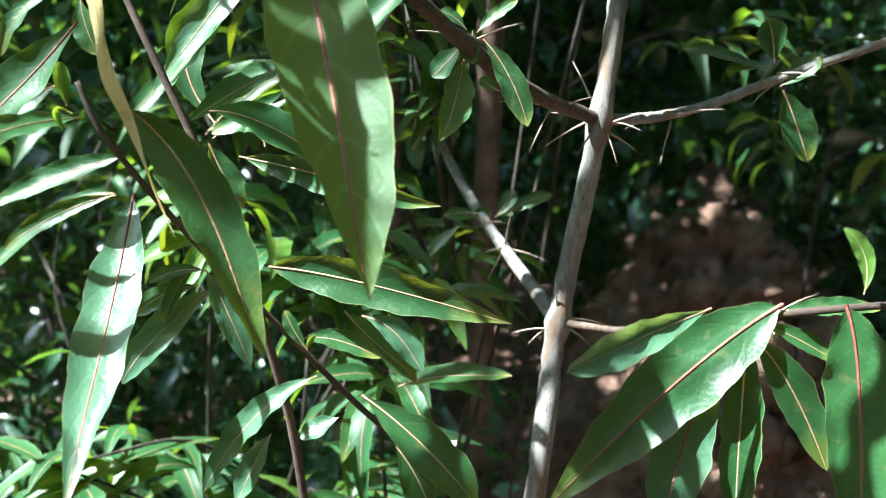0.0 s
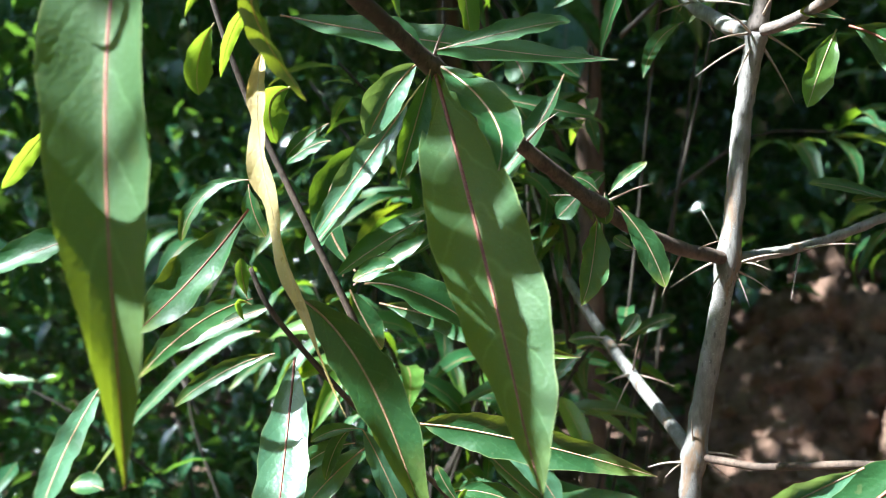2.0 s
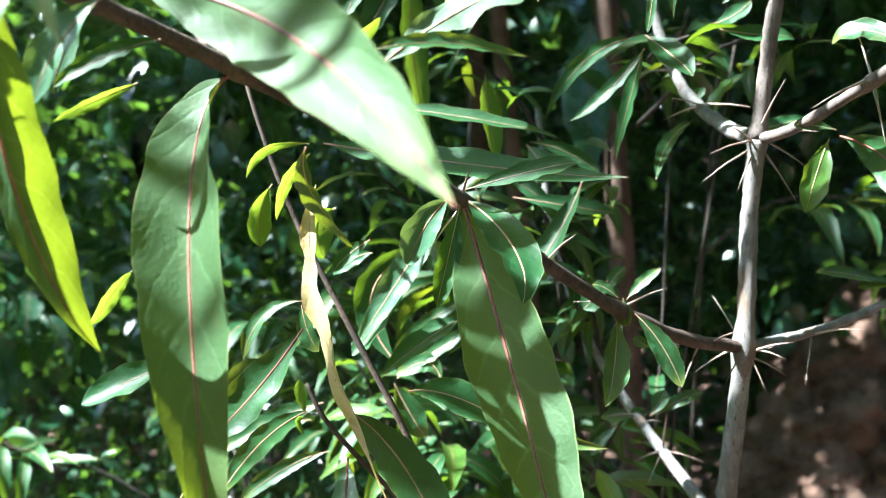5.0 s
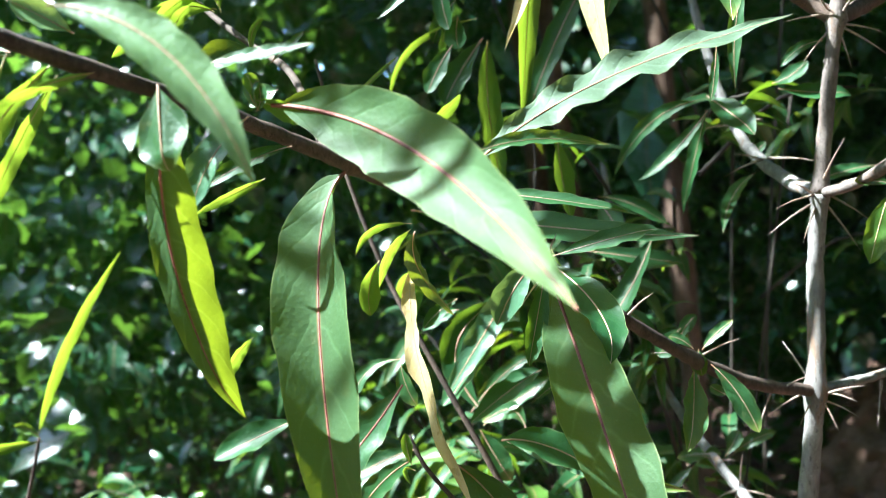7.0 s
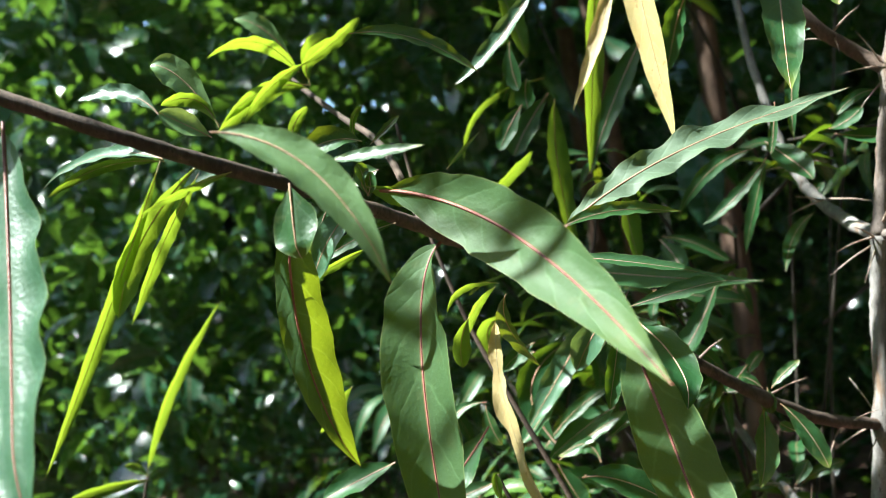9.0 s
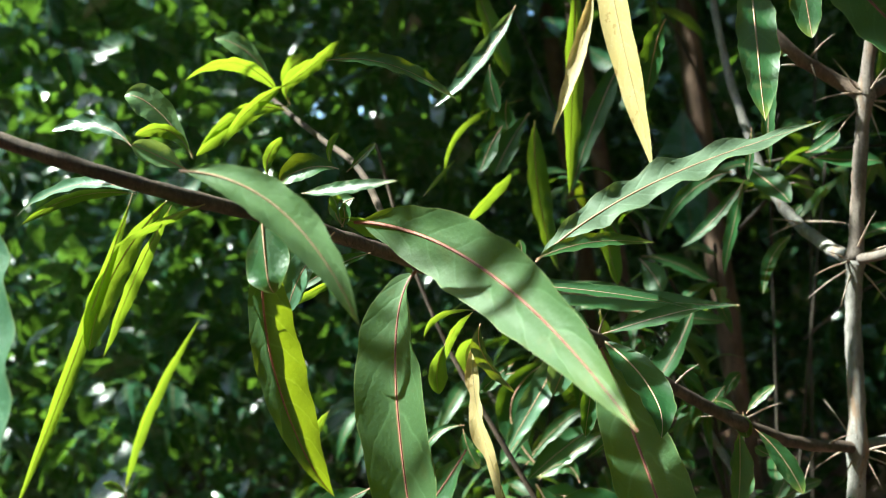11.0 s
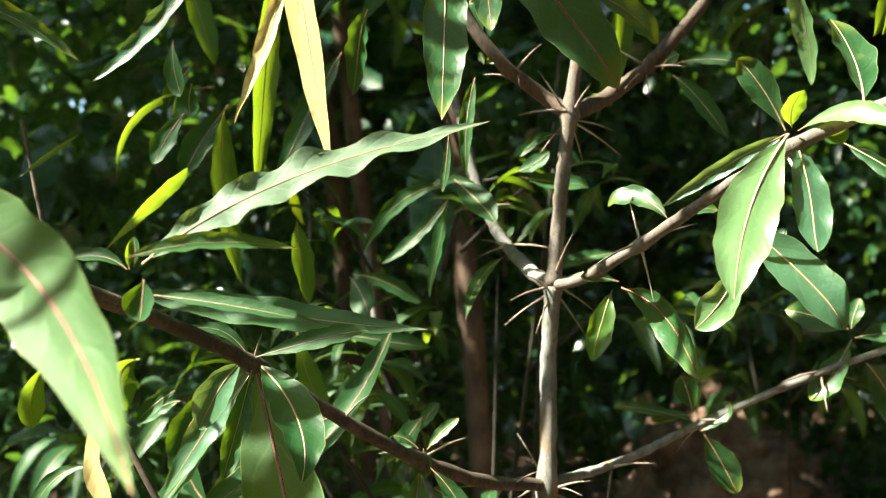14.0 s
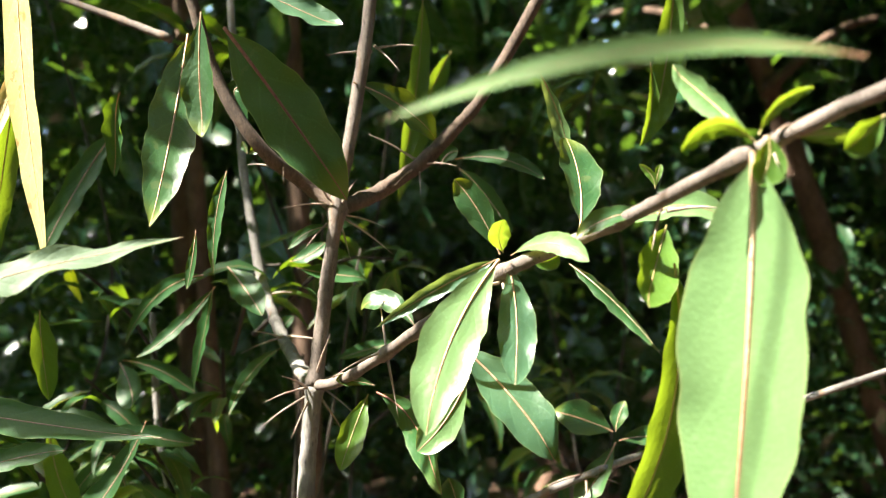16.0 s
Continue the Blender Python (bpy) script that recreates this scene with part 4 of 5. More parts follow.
leaf(g, (0.009, 0.419, 1.196), (0.002, 0.419, 1.202), (-0.005, 0.419, 1.204), 0.0063, (0.18, -0.95, 0.25))
leaf(g, (0.012, 0.420, 1.196), (0.012, 0.419, 1.188), (0.013, 0.418, 1.180), 0.0102, (-0.35, -0.94, 0.05))
leaf(g, (0.027, 0.418, 1.168), (0.021, 0.418, 1.171), (0.017, 0.418, 1.174), 0.0068, (0.20, -0.94, 0.28))
leaf(g, (0.030, 0.607, 1.084), (0.020, 0.607, 1.086), (0.005, 0.607, 1.084), 0.0106, (-0.01, -0.88, 0.47))
leaf(g, (0.032, 0.607, 1.085), (0.032, 0.607, 1.087), (0.040, 0.607, 1.087), 0.0106, (-0.12, -0.88, 0.47))
leaf(gl, (0.018, 0.606, 1.078), (0.006, 0.604, 1.067), (-0.004, 0.603, 1.055), 0.0090, (-0.36, -0.80, 0.47))
leaf(g, (0.043, 0.607, 1.085), (0.050, 0.608, 1.096), (0.055, 0.610, 1.105), 0.0123, (-0.36, -0.87, 0.34))
leaf(g, (0.048, 0.607, 1.086), (0.064, 0.608, 1.097), (0.083, 0.609, 1.104), 0.0106, (-0.18, -0.87, 0.46))
leaf(gl, (-0.022, 0.709, 1.152), (-0.021, 0.706, 1.131), (-0.016, 0.703, 1.111), 0.0160, (-0.23, -0.97, 0.12))
leaf(yg, (-0.235, 0.336, 1.222), (-0.244, 0.334, 1.212), (-0.256, 0.332, 1.194), 0.0082, (0.67, -0.62, -0.40))
leaf(g, (-0.140, 0.514, 1.130), (-0.131, 0.514, 1.112), (-0.119, 0.514, 1.091), 0.0185, (0.23, -0.96, 0.13))
leaf(yg, (-0.068, 0.490, 1.336), (-0.067, 0.492, 1.314), (-0.062, 0.493, 1.281), 0.0155, (0.56, -0.83, 0.02))
leaf(yg, (-0.082, 0.558, 1.261), (-0.075, 0.559, 1.226), (-0.062, 0.561, 1.195), 0.0189, (0.57, -0.81, 0.14))
leaf(yg, (-0.112, 0.481, 1.410), (-0.114, 0.483, 1.355), (-0.106, 0.486, 1.295), 0.0180, (0.55, -0.83, -0.01))
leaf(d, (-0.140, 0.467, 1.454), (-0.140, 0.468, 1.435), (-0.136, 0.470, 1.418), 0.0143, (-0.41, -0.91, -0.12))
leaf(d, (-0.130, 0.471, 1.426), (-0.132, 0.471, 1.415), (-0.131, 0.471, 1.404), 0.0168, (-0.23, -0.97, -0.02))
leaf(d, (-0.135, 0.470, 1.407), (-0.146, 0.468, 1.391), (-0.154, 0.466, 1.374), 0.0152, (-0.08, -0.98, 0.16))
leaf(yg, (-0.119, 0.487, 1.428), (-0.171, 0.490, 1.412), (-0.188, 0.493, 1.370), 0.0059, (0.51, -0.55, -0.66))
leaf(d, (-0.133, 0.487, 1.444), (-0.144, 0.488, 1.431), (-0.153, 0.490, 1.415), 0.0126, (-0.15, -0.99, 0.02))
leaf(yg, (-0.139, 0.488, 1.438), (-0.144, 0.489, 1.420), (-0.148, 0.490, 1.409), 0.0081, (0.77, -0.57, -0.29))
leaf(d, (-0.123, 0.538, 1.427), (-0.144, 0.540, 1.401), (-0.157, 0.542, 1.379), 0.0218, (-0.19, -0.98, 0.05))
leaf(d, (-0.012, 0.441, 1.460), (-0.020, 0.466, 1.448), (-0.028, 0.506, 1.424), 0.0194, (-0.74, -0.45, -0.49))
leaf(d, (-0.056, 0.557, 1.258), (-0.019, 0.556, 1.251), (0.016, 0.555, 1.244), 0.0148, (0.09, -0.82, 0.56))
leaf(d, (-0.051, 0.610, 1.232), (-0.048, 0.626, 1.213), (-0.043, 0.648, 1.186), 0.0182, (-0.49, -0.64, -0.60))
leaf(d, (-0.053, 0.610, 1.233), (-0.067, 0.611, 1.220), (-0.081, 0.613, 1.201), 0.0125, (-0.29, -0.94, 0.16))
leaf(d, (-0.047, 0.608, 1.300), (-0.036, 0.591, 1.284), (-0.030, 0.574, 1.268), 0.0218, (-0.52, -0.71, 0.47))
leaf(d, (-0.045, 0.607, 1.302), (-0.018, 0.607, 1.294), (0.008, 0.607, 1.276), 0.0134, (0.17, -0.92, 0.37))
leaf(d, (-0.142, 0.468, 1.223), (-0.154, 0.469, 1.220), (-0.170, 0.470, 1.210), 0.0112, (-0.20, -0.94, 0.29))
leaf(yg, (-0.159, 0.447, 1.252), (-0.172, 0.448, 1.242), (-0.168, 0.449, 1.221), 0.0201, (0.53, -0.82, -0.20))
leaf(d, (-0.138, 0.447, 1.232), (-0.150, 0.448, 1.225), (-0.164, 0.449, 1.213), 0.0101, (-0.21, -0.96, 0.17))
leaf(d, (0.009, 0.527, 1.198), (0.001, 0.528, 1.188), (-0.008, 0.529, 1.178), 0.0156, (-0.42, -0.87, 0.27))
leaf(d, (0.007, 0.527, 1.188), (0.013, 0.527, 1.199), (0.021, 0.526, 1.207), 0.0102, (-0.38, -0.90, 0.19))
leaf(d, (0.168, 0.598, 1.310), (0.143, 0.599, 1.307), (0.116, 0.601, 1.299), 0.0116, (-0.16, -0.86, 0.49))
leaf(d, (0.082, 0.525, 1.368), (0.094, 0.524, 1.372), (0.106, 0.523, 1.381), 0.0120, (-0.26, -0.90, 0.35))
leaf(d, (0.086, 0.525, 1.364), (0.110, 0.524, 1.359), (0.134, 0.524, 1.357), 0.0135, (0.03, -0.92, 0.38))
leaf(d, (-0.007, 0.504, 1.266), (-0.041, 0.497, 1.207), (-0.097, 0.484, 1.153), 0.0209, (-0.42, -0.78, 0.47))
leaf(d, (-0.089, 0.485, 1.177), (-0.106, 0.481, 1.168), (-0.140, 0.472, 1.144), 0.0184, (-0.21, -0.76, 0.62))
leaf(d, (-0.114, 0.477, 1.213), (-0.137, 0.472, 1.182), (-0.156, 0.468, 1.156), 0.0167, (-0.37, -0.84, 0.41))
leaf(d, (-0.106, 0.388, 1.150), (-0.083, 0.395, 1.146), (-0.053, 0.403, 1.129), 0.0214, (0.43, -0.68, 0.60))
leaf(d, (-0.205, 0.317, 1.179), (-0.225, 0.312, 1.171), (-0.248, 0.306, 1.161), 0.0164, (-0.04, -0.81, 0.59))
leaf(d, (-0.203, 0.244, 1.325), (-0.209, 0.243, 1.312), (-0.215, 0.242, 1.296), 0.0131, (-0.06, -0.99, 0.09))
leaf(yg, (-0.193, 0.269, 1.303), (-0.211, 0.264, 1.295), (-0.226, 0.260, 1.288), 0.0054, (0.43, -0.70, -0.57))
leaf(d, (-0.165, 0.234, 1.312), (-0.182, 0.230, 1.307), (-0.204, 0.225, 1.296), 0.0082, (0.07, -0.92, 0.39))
leaf(yg, (0.139, 0.487, 1.409), (0.136, 0.487, 1.410), (0.131, 0.487, 1.412), 0.0053, (-0.22, -0.83, -0.52))
leaf(yg, (0.141, 0.487, 1.409), (0.144, 0.487, 1.412), (0.149, 0.487, 1.414), 0.0053, (0.16, -0.91, -0.38))
leaf(g, (0.059, 0.459, 1.428), (0.058, 0.459, 1.432), (0.056, 0.459, 1.436), 0.0050, (-0.61, -0.76, -0.22))
leaf(g, (0.060, 0.459, 1.428), (0.063, 0.459, 1.430), (0.066, 0.459, 1.431), 0.0057, (-0.09, -0.99, 0.06))
leaf(yg, (0.252, 0.298, 1.379), (0.250, 0.297, 1.385), (0.245, 0.298, 1.390), 0.0041, (-0.64, -0.65, -0.41))
leaf(yg, (0.252, 0.298, 1.379), (0.253, 0.297, 1.385), (0.255, 0.297, 1.390), 0.0036, (-0.12, -0.99, -0.06))
leaf(d, (0.109, 0.490, 1.387), (0.095, 0.490, 1.384), (0.082, 0.492, 1.373), 0.0075, (-0.18, -0.96, 0.22))
leaf(gl, (-0.169, 0.211, 1.324), (-0.172, 0.210, 1.332), (-0.168, 0.211, 1.336), 0.0052, (-0.17, -0.98, -0.02))
leaf(g, (-0.113, 0.395, 1.076), (-0.121, 0.393, 1.066), (-0.126, 0.391, 1.049), 0.0085, (-0.24, -0.94, 0.24))
leaf(g, (-0.108, 0.395, 1.075), (-0.122, 0.394, 1.074), (-0.134, 0.392, 1.068), 0.0073, (-0.05, -0.82, 0.57))
leaf(gl, (-0.108, 0.395, 1.075), (-0.099, 0.395, 1.059), (-0.085, 0.393, 1.030), 0.0124, (0.22, -0.96, 0.16))
leaf(g, (-0.062, 0.396, 1.044), (-0.045, 0.398, 1.044), (-0.023, 0.399, 1.036), 0.0113, (0.17, -0.75, 0.64))
leaf(g, (-0.331, 0.555, 0.972), (-0.341, 0.555, 0.975), (-0.355, 0.553, 0.974), 0.0187, (0.09, -0.62, 0.78))
leaf(g, (-0.058, 0.392, 1.040), (-0.065, 0.393, 1.049), (-0.070, 0.395, 1.058), 0.0070, (-0.05, -0.99, 0.13))
leaf(yg, (-0.058, 0.392, 1.040), (-0.057, 0.392, 1.044), (-0.054, 0.393, 1.047), 0.0032, (0.27, -0.96, -0.00))
leaf(gl, (-0.041, 0.387, 1.009), (-0.050, 0.386, 1.004), (-0.059, 0.386, 0.998), 0.0108, (-0.31, -0.71, 0.64))
leaf(g, (-0.106, 0.514, 1.130), (-0.117, 0.516, 1.144), (-0.138, 0.515, 1.135), 0.0150, (0.03, -0.91, 0.42))
leaf(g, (-0.199, 0.442, 1.158), (-0.213, 0.441, 1.152), (-0.233, 0.440, 1.142), 0.0174, (-0.03, -0.98, 0.19))
leaf(g, (-0.165, 0.433, 1.104), (-0.192, 0.432, 1.094), (-0.223, 0.429, 1.073), 0.0105, (-0.09, -0.95, 0.29))
leaf(gl, (-0.041, 0.492, 1.034), (-0.020, 0.490, 1.025), (-0.004, 0.487, 1.003), 0.0169, (0.30, -0.82, 0.49))
leaf(g, (-0.187, 0.166, 1.328), (-0.185, 0.162, 1.312), (-0.183, 0.159, 1.297), 0.0209, (-0.12, -0.97, 0.21), -0.1)
leaf(gl, (-0.173, 0.210, 1.322), (-0.188, 0.207, 1.307), (-0.198, 0.205, 1.286), 0.0159, (-0.17, -0.96, 0.25))
leaf(yg, (0.353, 0.489, 1.566), (0.348, 0.496, 1.510), (0.335, 0.504, 1.449), 0.0249, (0.05, -0.99, -0.13))
leaf(yg, (0.219, 0.660, 1.567), (0.192, 0.670, 1.508), (0.173, 0.680, 1.432), 0.0231, (0.32, -0.91, -0.25))

# a sapling that stands free beside the shrub
sapling = thing("sapling", "thin young sapling with narrow yellow-green leaves", "sapling")
owner[0] = sapling
limb("stem", [(-0.52, 0.50, 0.0), (-0.53, 0.49, 0.6), (-0.51, 0.475, 1.0), (-0.477, 0.467, 1.141)], 0.003, 0.0012, BROWN_BARK)
leaf(yg, (-0.475, 0.464, 1.142), (-0.443, 0.460, 1.212), (-0.392, 0.461, 1.280), 0.0102, (0.78, -0.41, -0.48))
leaf(yg, (-0.472, 0.465, 1.138), (-0.503, 0.457, 1.135), (-0.540, 0.447, 1.127), 0.0113, (0.29, -0.86, -0.43))
leaf(yg, (-0.473, 0.464, 1.140), (-0.482, 0.462, 1.148), (-0.492, 0.459, 1.151), 0.0075, (0.32, -0.95, 0.08))

# ---- leafy neighbours in the middle distance ----
BLADES = []
blade_rnd = random.Random(21)
for n in range(10):
    bm = bmesh.new()
    length, width = blade_rnd.uniform(0.075, 0.12), blade_rnd.uniform(0.016, 0.024)
    droop = blade_rnd.uniform(0.004, 0.022)
    leaf_sheet(bm, (0, 0, 0), (0, length * 0.5, droop * 0.6), (0, length * 0.97, -droop), width, (0, 0, 1), blade_rnd, cols=4, rows=9, fold=blade_rnd.uniform(0.1, 0.4), wave=0.06, twist=blade_rnd.uniform(-0.5, 0.5))
    me = bpy.data.meshes.new("leaf")
    bm.to_mesh(me)
    bm.free()
    me.materials.append((SHADED_GREEN, GREEN, SHADED_GREEN, SHADED_GREEN, GREEN, SHADED_GREEN, SHADED_GREEN, SHADED_GREEN, GREEN, YOUNG)[n])
    BLADES.append(me)


def turned(at, way, up=(0, 0, 1), size=1.0):
    """A pose at a place with its y axis along way."""
    f = Vector(way).normalized()
    s = f.cross(Vector(up))
    if s.length < 0.05:
        s = f.cross(Vector((1, 0, 0)))
    s.normalize()
    u = s.cross(f)
    m = Matrix((s, f, u)).transposed().to_4x4()
    return Matrix.Translation(at) @ m @ Matrix.Scale(size, 4)


def neighbour(foot, sprigs, seed, top, label, small=1.0):
    """A slender shrub: a leaning stem and sprigs of hanging leaves at the places given."""
    rnd = random.Random(seed)
    plant = thing("leafy_shrub", label, "shrub", group="shrubs behind")
    owner[0] = plant
    fx, fy = foot
    limb("stem", [(fx + rnd.uniform(-0.12, 0.12), fy + 0.1, -0.05), (fx + rnd.uniform(-0.07, 0.07), fy + 0.04, top * 0.35), (fx + rnd.uniform(-0.05, 0.05), fy, top * 0.6), (fx + rnd.uniform(-0.10, 0.10), fy + 0.03, top * 0.8), (fx + rnd.uniform(-0.18, 0.18), fy + 0.05, top)], 0.0024, 0.0012, SHADED_TWIG)
    for x, y, z in sprigs:
        joint = Vector((fx + (x - fx) * 0.15, fy + (y - fy) * 0.15, max(0.3, z - rnd.uniform(0.05, 0.3))))
        end = Vector((x, y, z))
        out = (end - joint).normalized()
        limb("twig", [joint, joint.lerp(end, 0.5) + Vector((0, 0, 0.03)), end], 0.0022, 0.0010, SHADED_TWIG, sides=6, steps=4)
        for k in range(rnd.randint(8, 12)):
            a = rnd.uniform(0, 2 * math.pi)
            way = out * rnd.uniform(0.0, 0.5) + Vector((math.cos(a), math.sin(a), rnd.uniform(-1.1, 0.25)))
            at = end - out * rnd.uniform(0, 0.07)
            ob = new("leaf", rnd.choice(BLADES))
            ob.parent = plant
            ob.matrix_basis = turned(at, way, (rnd.uniform(-0.5, 0.5), rnd.uniform(-0.8, 0.2), 1), small * rnd.uniform(0.7, 1.15))
    return plant


def places(rnd, n, x0, x1, y0, y1, z0, z1):
    return [(rnd.uniform(x0, x1), rnd.uniform(y0, y1), rnd.uniform(z0, z1)) for _ in range(n)]


place_rnd = random.Random(4)
neighbour((-0.12, 0.78), places(place_rnd, 13, -0.34, 0.02, 0.58, 0.95, 0.72, 1.12), 31, 1.3, "dense green shrub with long narrow leaves")
neighbour((-0.20, 0.86), places(place_rnd, 8, -0.42, -0.12, 0.66, 1.00, 1.02, 1.50), 32, 1.7, "slim green shrub with hanging narrow leaves")
neighbour((-0.40, 0.95), places(place_rnd, 9, -0.75, -0.30, 0.8, 1.2, 0.6, 1.1), 33, 1.2, "low green shrub in dappled light")
neighbour((0.10, 0.95), places(place_rnd, 3, -0.05, 0.30, 0.75, 1.1, 1.25, 1.75), 34, 1.9, "thin shrub with sparse hanging leaves")
neighbour((-0.02, 0.74), places(place_rnd, 6, -0.14, 0.07, 0.62, 0.86, 1.02, 1.24), 36, 1.3, "slender shrub with small dark green leaves")
neighbour((0.02, 0.70), [(-0.043, 0.602, 1.242), (0.073, 0.571, 1.370), (0.021, 0.657, 1.300), (-0.070, 0.601, 1.290), (-0.160, 0.565, 1.282), (-0.005, 0.644, 1.191), (-0.102, 0.637, 1.386), (0.183, 0.646, 1.379)], 37, 1.4, "twiggy shrub with small narrow dark leaves", 0.62)
neighbour((0.45, 1.05), places(place_rnd, 5, 0.28, 0.65, 0.8, 1.2, 1.15, 1.7), 35, 1.8, "thin shrub with sparse dark leaves")


# ---- an unseen shrub added overhead on the sunny side; its narrow leaves break the sunlight into bands ----
NARROW = []
for n in range(6):
    bm = bmesh.new()
    length, width = blade_rnd.uniform(0.085, 0.125), blade_rnd.uniform(0.0075, 0.0125)
    leaf_sheet(bm, (0, 0, 0), (0, length * 0.5, 0.003), (0, length * 0.97, -0.006), width, (0, 0, 1), blade_rnd, cols=4, rows=9, fold=0.15, wave=0.05, twist=0.2)
    me = bpy.data.meshes.new("leaf")
    bm.to_mesh(me)
    bm.free()
    me.materials.append(SHADED_GREEN)
    NARROW.append(me)

arch = thing("unseen_shade_shrub", "unseen slender shrub added overhead, its narrow leaves casting shade", "shrub", group="shrubs behind")
owner[0] = arch
arch_rnd = random.Random(61)
# places on the thorny shrub that the added leaves leave in full sun
SUNNY = (((0.11, 0.36, 1.03), 0.09), ((0.18, 0.34, 1.03), 0.08), ((0.155, 0.275, 1.315), 0.07), ((0.18, 0.29, 1.29), 0.07), ((0.23, 0.18, 1.30), 0.09), ((-0.035, 0.377, 1.41), 0.07), ((-0.28, 0.11, 1.28), 0.07), ((-0.13, 0.34, 1.05), 0.08), ((0.0, 0.27, 1.34), 0.05), ((-0.26, 0.165, 1.31), 0.08), ((-0.25, 0.175, 1.37), 0.06), ((-0.155, 0.114, 1.325), 0.05), ((-0.29, 0.37, 1.43), 0.07), ((-0.08, 0.43, 1.43), 0.07), ((-0.158, 0.238, 1.232), 0.03), ((-0.148, 0.220, 1.165), 0.04), ((-0.152, 0.256, 1.294), 0.02), ((-0.135, 0.337, 1.19), 0.05))


def shades(at, share=1.0):
    """Whether a leaf here would stand in the sun of one of those places."""
    return any(((Vector(p) - at) - SUN_WAY * (Vector(p) - at).dot(SUN_WAY)).length < r * share for p, r in SUNNY)


limb("stem", [(-1.02, 0.22, -0.05), (-1.04, 0.22, 0.8), (-1.0, 0.21, 1.5), (-0.86, 0.20, 1.84), (-0.6, 0.20, 2.0)], 0.011, 0.004, BROWN_BARK)
for k in range(9):
    y = -0.05 + 0.07 * k
    z = 1.76 + 0.12 * arch_rnd.random()
    run = [Vector((-0.86, 0.20, 1.84)), Vector((-0.72, 0.6 * y + 0.08, z + 0.08)), Vector((-0.50, y, z + 0.06)), Vector((-0.22, y + 0.02, z)), Vector((-0.02, y + 0.03, z - 0.03))]
    limb("twig", run, 0.0022, 0.0010, BROWN_BARK, sides=6, steps=4)
    line = spine(run[1:], 8)
    for m in range(9):
        at = line[arch_rnd.randrange(len(line))] + Vector((0, arch_rnd.uniform(-0.012, 0.012), arch_rnd.uniform(-0.02, 0.02)))
        if shades(at):
            continue
        way = Vector((arch_rnd.choice((-1, 1)), arch_rnd.gauss(0, 0.32), arch_rnd.gauss(-0.1, 0.2)))
        blade = arch_rnd.choice(NARROW)
        place = turned(at, way, (arch_rnd.uniform(-0.5, 0.3), arch_rnd.uniform(-0.4, 0.4), 1), arch_rnd.uniform(0.7, 1.2))
        if shades(at + way.normalized() * 0.055, 0.6) or shades(at + way.normalized() * 0.1, 0.6):
            continue
        ob = new("leaf", blade)
        ob.parent = arch
        ob.matrix_basis = place


# leaves added to the unseen arching shrub to shade these places of the thorny one: place, share of full size
SHADED = (((-0.150, 0.460, 1.290), 1.0), ((-0.110, 0.452, 1.283), 1.0), ((-0.070, 0.445, 1.276), 1.0), ((-0.030, 0.437, 1.269), 1.0), ((0.005, 0.430, 1.264), 1.0),
          ((-0.040, 0.346, 1.264), 0.9), ((-0.050, 0.335, 1.235), 1.0), ((-0.075, 0.346, 1.225), 0.8), ((-0.052, 0.328, 1.196), 0.9), ((-0.045, 0.315, 1.168), 1.1), ((-0.066, 0.355, 1.236), 0.4),
          ((-0.112, 0.338, 1.138), 0.8), ((-0.095, 0.333, 1.112), 0.8), ((-0.160, 0.244, 1.258), 0.6), ((-0.152, 0.228, 1.198), 0.35),
          ((-0.132, 0.205, 1.318), 0.4), ((-0.078, 0.172, 1.277), 0.4), ((0.010, 0.412, 1.182), 0.9),
          ((0.036, 0.362, 1.440), 0.9), ((0.033, 0.350, 1.410), 0.8), ((0.075, 0.325, 1.440), 1.0), ((0.092, 0.325, 1.418), 1.0), ((0.106, 0.325, 1.394), 0.8), ((0.165, 0.508, 1.174), 0.8), ((0.225, 0.501, 1.200), 0.9), ((0.285, 0.494, 1.224), 0.9))
for place, share in SHADED:
    at = Vector(place) + SUN_WAY * ((1.80 - place[2]) / SUN_WAY.z)
    ob = new("leaf", arch_rnd.choice(BLADES))
    ob.parent = arch
    way = Vector((1, arch_rnd.uniform(-0.15, 0.15), arch_rnd.uniform(-0.1, 0.1)))
    ob.matrix_basis = turned(at - way * 0.035, way, (-0.3, 0, 1), 0.95) @ Matrix.Diagonal((share, 1, 1, 1))


# ---- trees behind, with trunks, and the wood's leaf mass ----
def tree(foot, lean, height, radius, seed, label):
    rnd = random.Random(seed)
    plant = thing("tree", label, "tree", group="trees behind")
    owner[0] = plant
    x, y = foot
    top = (x + lean[0], y + lean[1], height)
    limb("trunk", [(x, y, -0.1), (x + lean[0] * 0.3, y, height * 0.3), (x + lean[0] * 0.55, y, height * 0.6), top], radius, radius * 0.55, TRUNK_BARK, sides=12, steps=8, knots=0.12)
    for k in range(5):
        a = rnd.uniform(0, 6.28)
        h = height * rnd.uniform(0.6, 0.95)
        s = (x + lean[0] * h / height, y + lean[1] * h / height, h)
        limb("limb", [s, (s[0] + 0.4 * math.cos(a), s[1] + 0.4 * math.sin(a), h + 0.25), (s[0] + 0.9 * math.cos(a), s[1] + 0.9 * math.sin(a), h + 0.4)], radius * 0.4, radius * 0.12, TRUNK_BARK, sides=8, steps=5)
    return plant


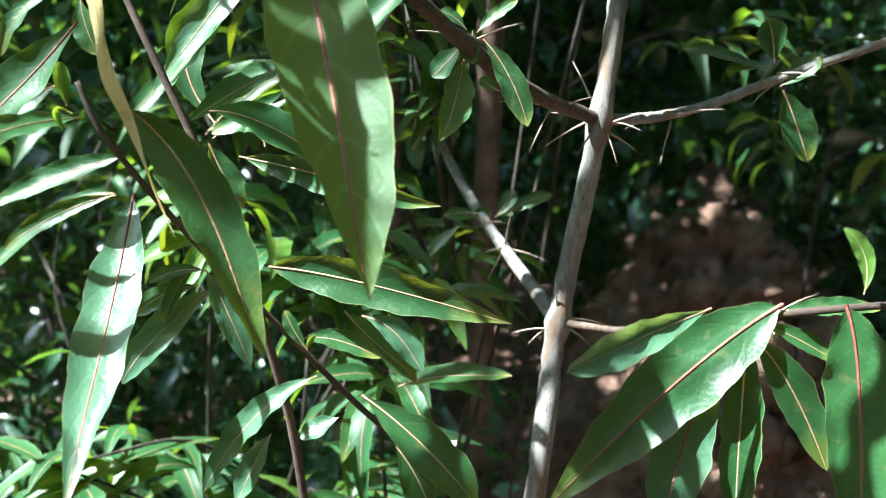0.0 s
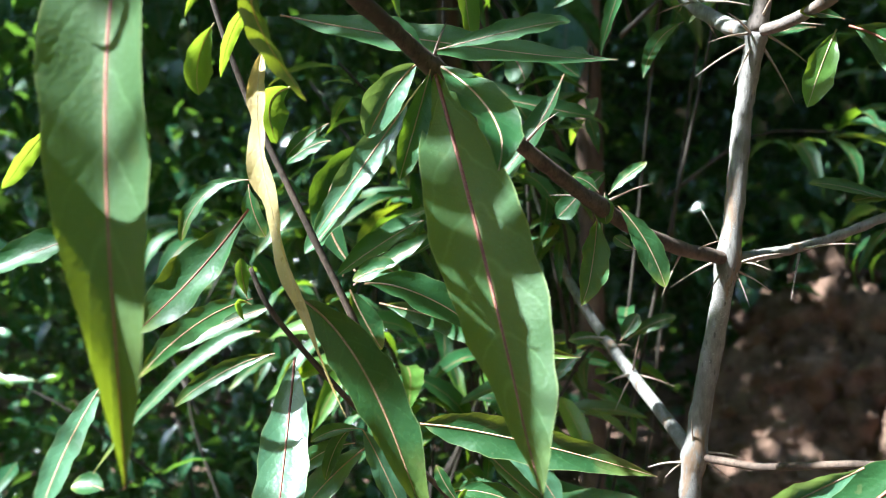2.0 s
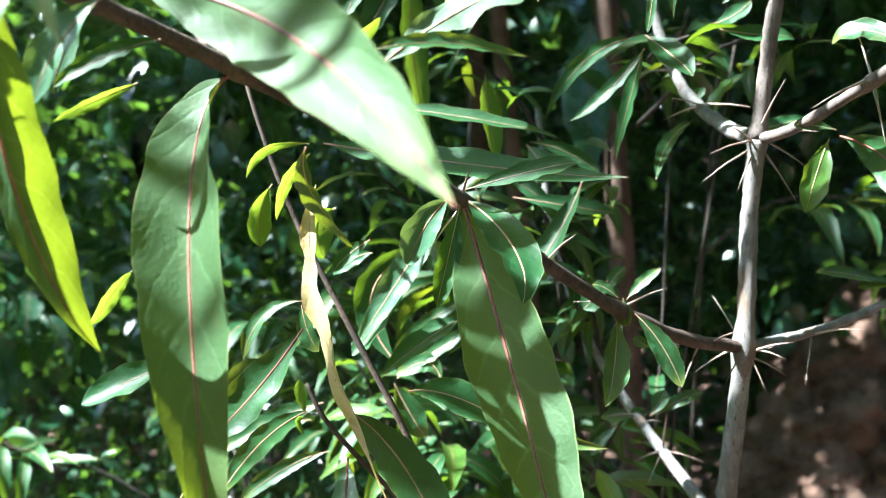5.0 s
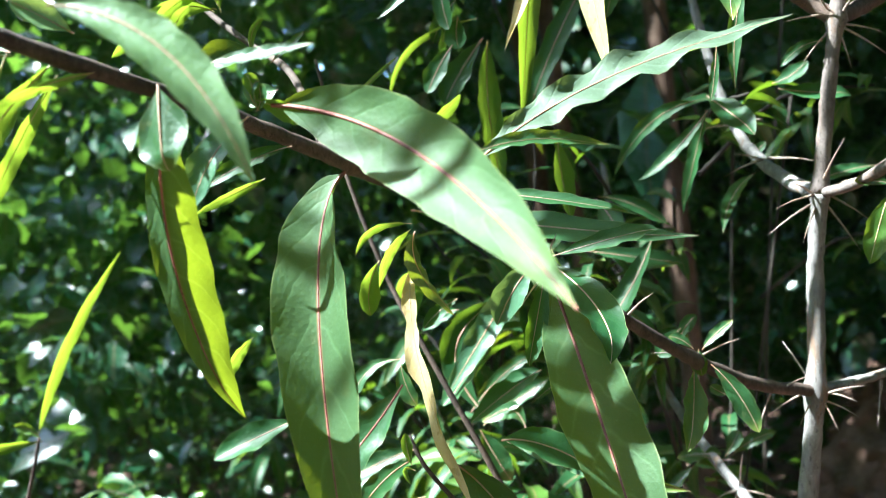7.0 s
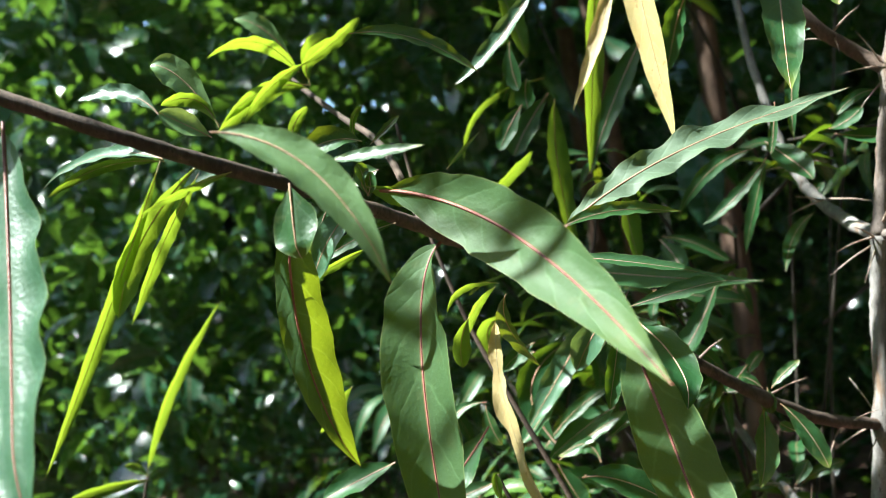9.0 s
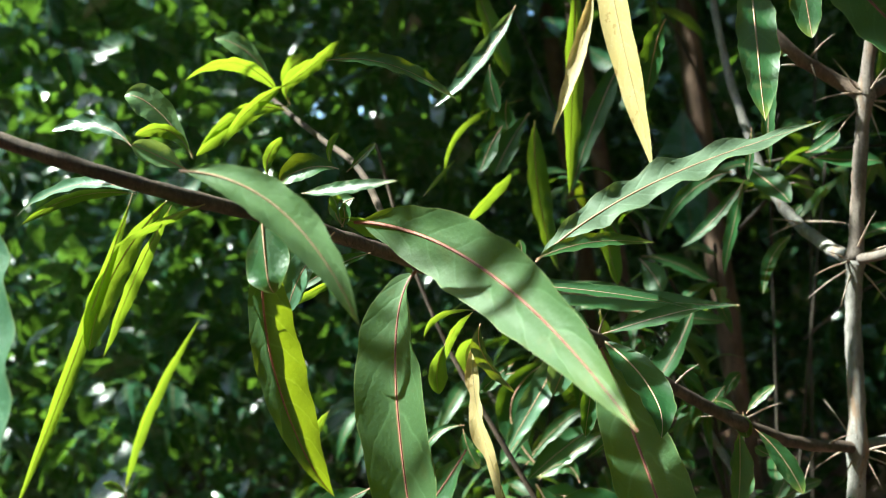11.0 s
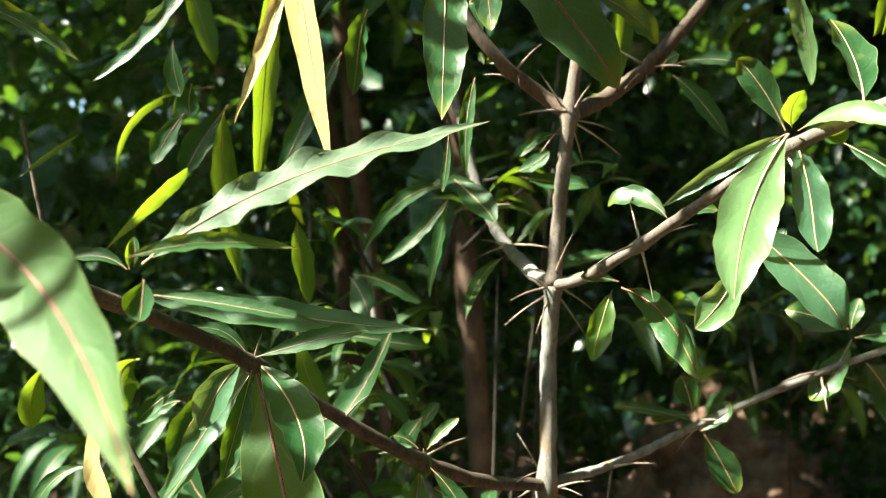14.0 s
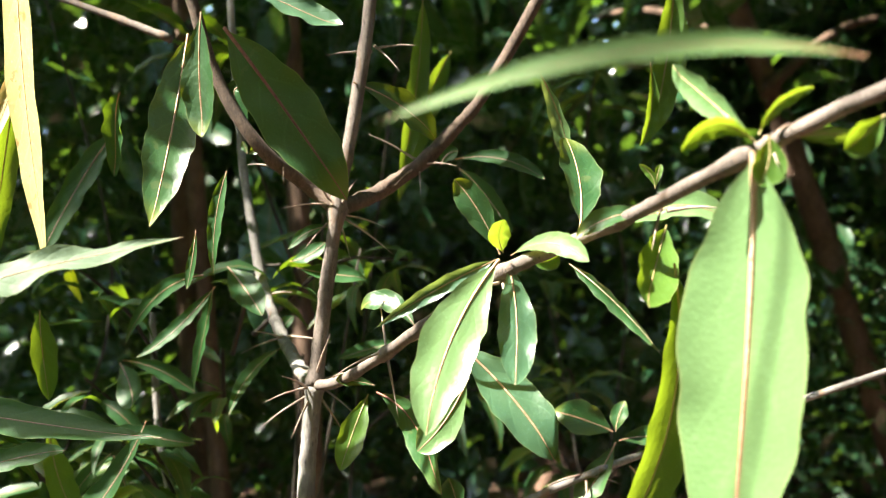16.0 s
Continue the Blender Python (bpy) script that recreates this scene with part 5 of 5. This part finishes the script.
tree((0.135, 1.44), (-0.16, 0.1), 3.2, 0.026, 41, "slim brown-barked tree trunk")
tree((0.02, 1.60), (-0.35, 0.2), 3.4, 0.022, 42, "slim leaning brown tree trunk")
tree((-0.10, 2.0), (-0.3, 0.2), 3.6, 0.03, 43, "dark brown tree trunk in shade")
tree((1.95, 2.02), (-1.15, -0.1), 3.2, 0.045, 45, "dark leaning tree trunk in shade")


def sunward(at, z):
    """Where the sun's ray through a place meets the height z."""
    k = (z - at[2]) / SUN_WAY.z
    return at[0] + SUN_WAY.x * k, at[1] + SUN_WAY.y * k


def leaf_mass(name, label, clumps, per, size, seed, material, gaps=(), wide=0.16):
    """Many small folded leaves in loose clumps, as one mesh. A clump: middle, half sizes."""
    rnd = np.random.default_rng(seed)
    vs, fs, base = [], [], 0
    chance = random.Random(seed)
    for (cx, cy, cz), (hx, hy, hz) in clumps:
        n = per
        at = rnd.normal(0, 0.5, (n, 3)) * (hx, hy, hz) + (cx, cy, cz)
        way = rnd.normal(0, 1, (n, 3)) + (0, -0.2, -0.5)
        way /= np.linalg.norm(way, axis=1)[:, None]
        up = rnd.normal(0, 0.7, (n, 3)) + (0, 0, 1)
        side = np.cross(way, up)
        side /= np.linalg.norm(side, axis=1)[:, None]
        nn = np.cross(side, way)
        ln = rnd.uniform(0.6, 1.3, n) * size
        for p, f, s, u, l in zip(at, way, side, nn, ln):
            if p[2] < 0.05:
                continue
            x, y = sunward(p, 1.25)
            x, y = x + 0.09 * noise.noise(Vector((y * 3.0, 2.0, 0.5))), y + 0.07 * noise.noise(Vector((x * 3.0, 7.0, 1.5)))
            if any(x0 < x < x1 and y0 < y < y1 and chance.random() > keep for (x0, y0), (x1, y1), keep in gaps):
                continue
            pts = [p]
            for k, hw in ((0.30, wide), (0.62, wide * 0.82)):
                c = p + f * l * k + u * l * 0.06 * (k * (1 - k) * 4)
                pts += [c - s * l * hw + u * l * 0.05, c, c + s * l * hw + u * l * 0.05]
            pts.append(p + f * l - u * l * 0.06)
            vs += pts
            b = base
            fs += [(b, b + 2, b + 1), (b, b + 3, b + 2), (b + 1, b + 2, b + 5, b + 4), (b + 2, b + 3, b + 6, b + 5), (b + 4, b + 5, b + 7), (b + 5, b + 6, b + 7)]
            base += 8
    me = bpy.data.meshes.new(name)
    me.from_pydata([tuple(v) for v in vs], [], fs)
    me.shade_smooth()
    lay = me.uv_layers.new(name="UVMap")
    corner = [(0.5, 0.0), (0.1, 1.0), (0.5, 1.0), (0.9, 1.0), (0.1, 2.0), (0.5, 2.0), (0.9, 2.0), (0.5, 3.2)]
    idx = np.empty(len(me.loops), dtype=np.int32)
    me.loops.foreach_get("vertex_index", idx)
    lay.data.foreach_set("uv", np.array(corner, dtype=np.float32)[idx % 8].ravel())
    me.materials.append(material)
    return tagged(new(name, me), label, "foliage", kind="stuff")


mass_rnd = random.Random(77)


def clump_ring(n, x0, x1, y0, y1, z0, z1, s0, s1):
    return [((mass_rnd.uniform(x0, x1), mass_rnd.uniform(y0, y1), mass_rnd.uniform(z0, z1)), (mass_rnd.uniform(s0, s1), mass_rnd.uniform(s0, s1), mass_rnd.uniform(s0, s1) * 0.8)) for _ in range(n)]


def ring(n, r0, r1, z0, z1, s0, s1):
    res = []
    for c in clump_ring(n, 0, 2 * math.pi, r0, r1, z0, z1, s0, s1):
        (a, r, z), size = c
        res.append(((r * math.cos(a) + 0.2, r * math.sin(a) + 0.8, z), size))
    return res


# the wood's far edge: a dark sheet added all round for shaded depth, which blocks horizon light
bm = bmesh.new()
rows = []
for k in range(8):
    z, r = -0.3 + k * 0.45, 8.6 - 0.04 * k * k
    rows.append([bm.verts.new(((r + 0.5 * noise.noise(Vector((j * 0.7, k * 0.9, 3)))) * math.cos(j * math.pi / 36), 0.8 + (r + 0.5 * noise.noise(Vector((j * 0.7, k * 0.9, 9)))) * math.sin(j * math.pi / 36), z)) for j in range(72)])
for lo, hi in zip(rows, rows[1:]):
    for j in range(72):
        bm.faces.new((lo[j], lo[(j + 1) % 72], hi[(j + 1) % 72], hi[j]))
tagged(part("backdrop", bm, FAR_SHADE, None), "dark green sheet added as the wood's far edge, blocking horizon light", "backdrop", kind="structure")

# openings cut in the added leaf roof to steer the sun: over the shrub, and broken light to its side
GAPS = (((-1.05, -1.0), (0.85, 0.43), 0.004), ((-0.95, 0.43), (0.20, 0.63), 0.006), ((0.20, 0.43), (0.75, 0.58), 0.01), ((-1.0, 0.55), (-0.28, 1.0), 0.20), ((-3.0, 0.5), (-1.08, 2.2), 0.36), ((-1.08, 1.0), (-0.35, 2.2), 0.9), ((0.10, 1.35), (0.75, 1.95), 0.50), ((0.5, 1.6), (1.5, 2.3), 0.75), ((1.2, 2.2), (2.4, 3.4), 0.12))
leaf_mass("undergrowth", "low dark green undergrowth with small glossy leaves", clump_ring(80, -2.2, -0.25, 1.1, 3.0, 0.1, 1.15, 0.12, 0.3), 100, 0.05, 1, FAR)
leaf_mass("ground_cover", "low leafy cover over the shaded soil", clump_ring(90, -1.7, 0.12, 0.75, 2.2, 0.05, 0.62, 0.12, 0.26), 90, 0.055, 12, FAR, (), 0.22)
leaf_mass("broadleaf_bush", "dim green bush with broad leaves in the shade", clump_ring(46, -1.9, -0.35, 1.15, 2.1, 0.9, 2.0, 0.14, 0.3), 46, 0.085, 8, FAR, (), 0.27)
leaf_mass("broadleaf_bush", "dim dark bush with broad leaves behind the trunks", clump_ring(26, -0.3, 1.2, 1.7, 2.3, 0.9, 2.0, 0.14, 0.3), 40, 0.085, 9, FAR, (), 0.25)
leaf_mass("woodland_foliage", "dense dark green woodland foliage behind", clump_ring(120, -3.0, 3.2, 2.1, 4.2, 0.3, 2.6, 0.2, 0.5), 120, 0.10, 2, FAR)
# closed all round, also out of view, to keep horizon light out
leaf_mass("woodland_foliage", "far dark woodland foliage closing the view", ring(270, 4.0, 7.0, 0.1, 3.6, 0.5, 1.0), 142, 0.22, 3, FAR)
# leaf roof, mostly out of view, added to shade the wood and dapple the shrub
leaf_mass("woodland_foliage", "mostly unseen tree canopy added for shade, with gaps of sky", clump_ring(620, -6.5, 6.5, -5.5, 7.0, 2.4, 5.2, 0.4, 0.9), 130, 0.18, 4, FAR, GAPS)
# second roof layer, added only to keep the ground behind dark
leaf_mass("woodland_foliage", "thick leaf cover added overhead to darken the ground behind", clump_ring(215, -1.2, 4.5, 0.6, 5.5, 2.2, 3.8, 0.45, 0.95), 124, 0.20, 6, FAR, GAPS)
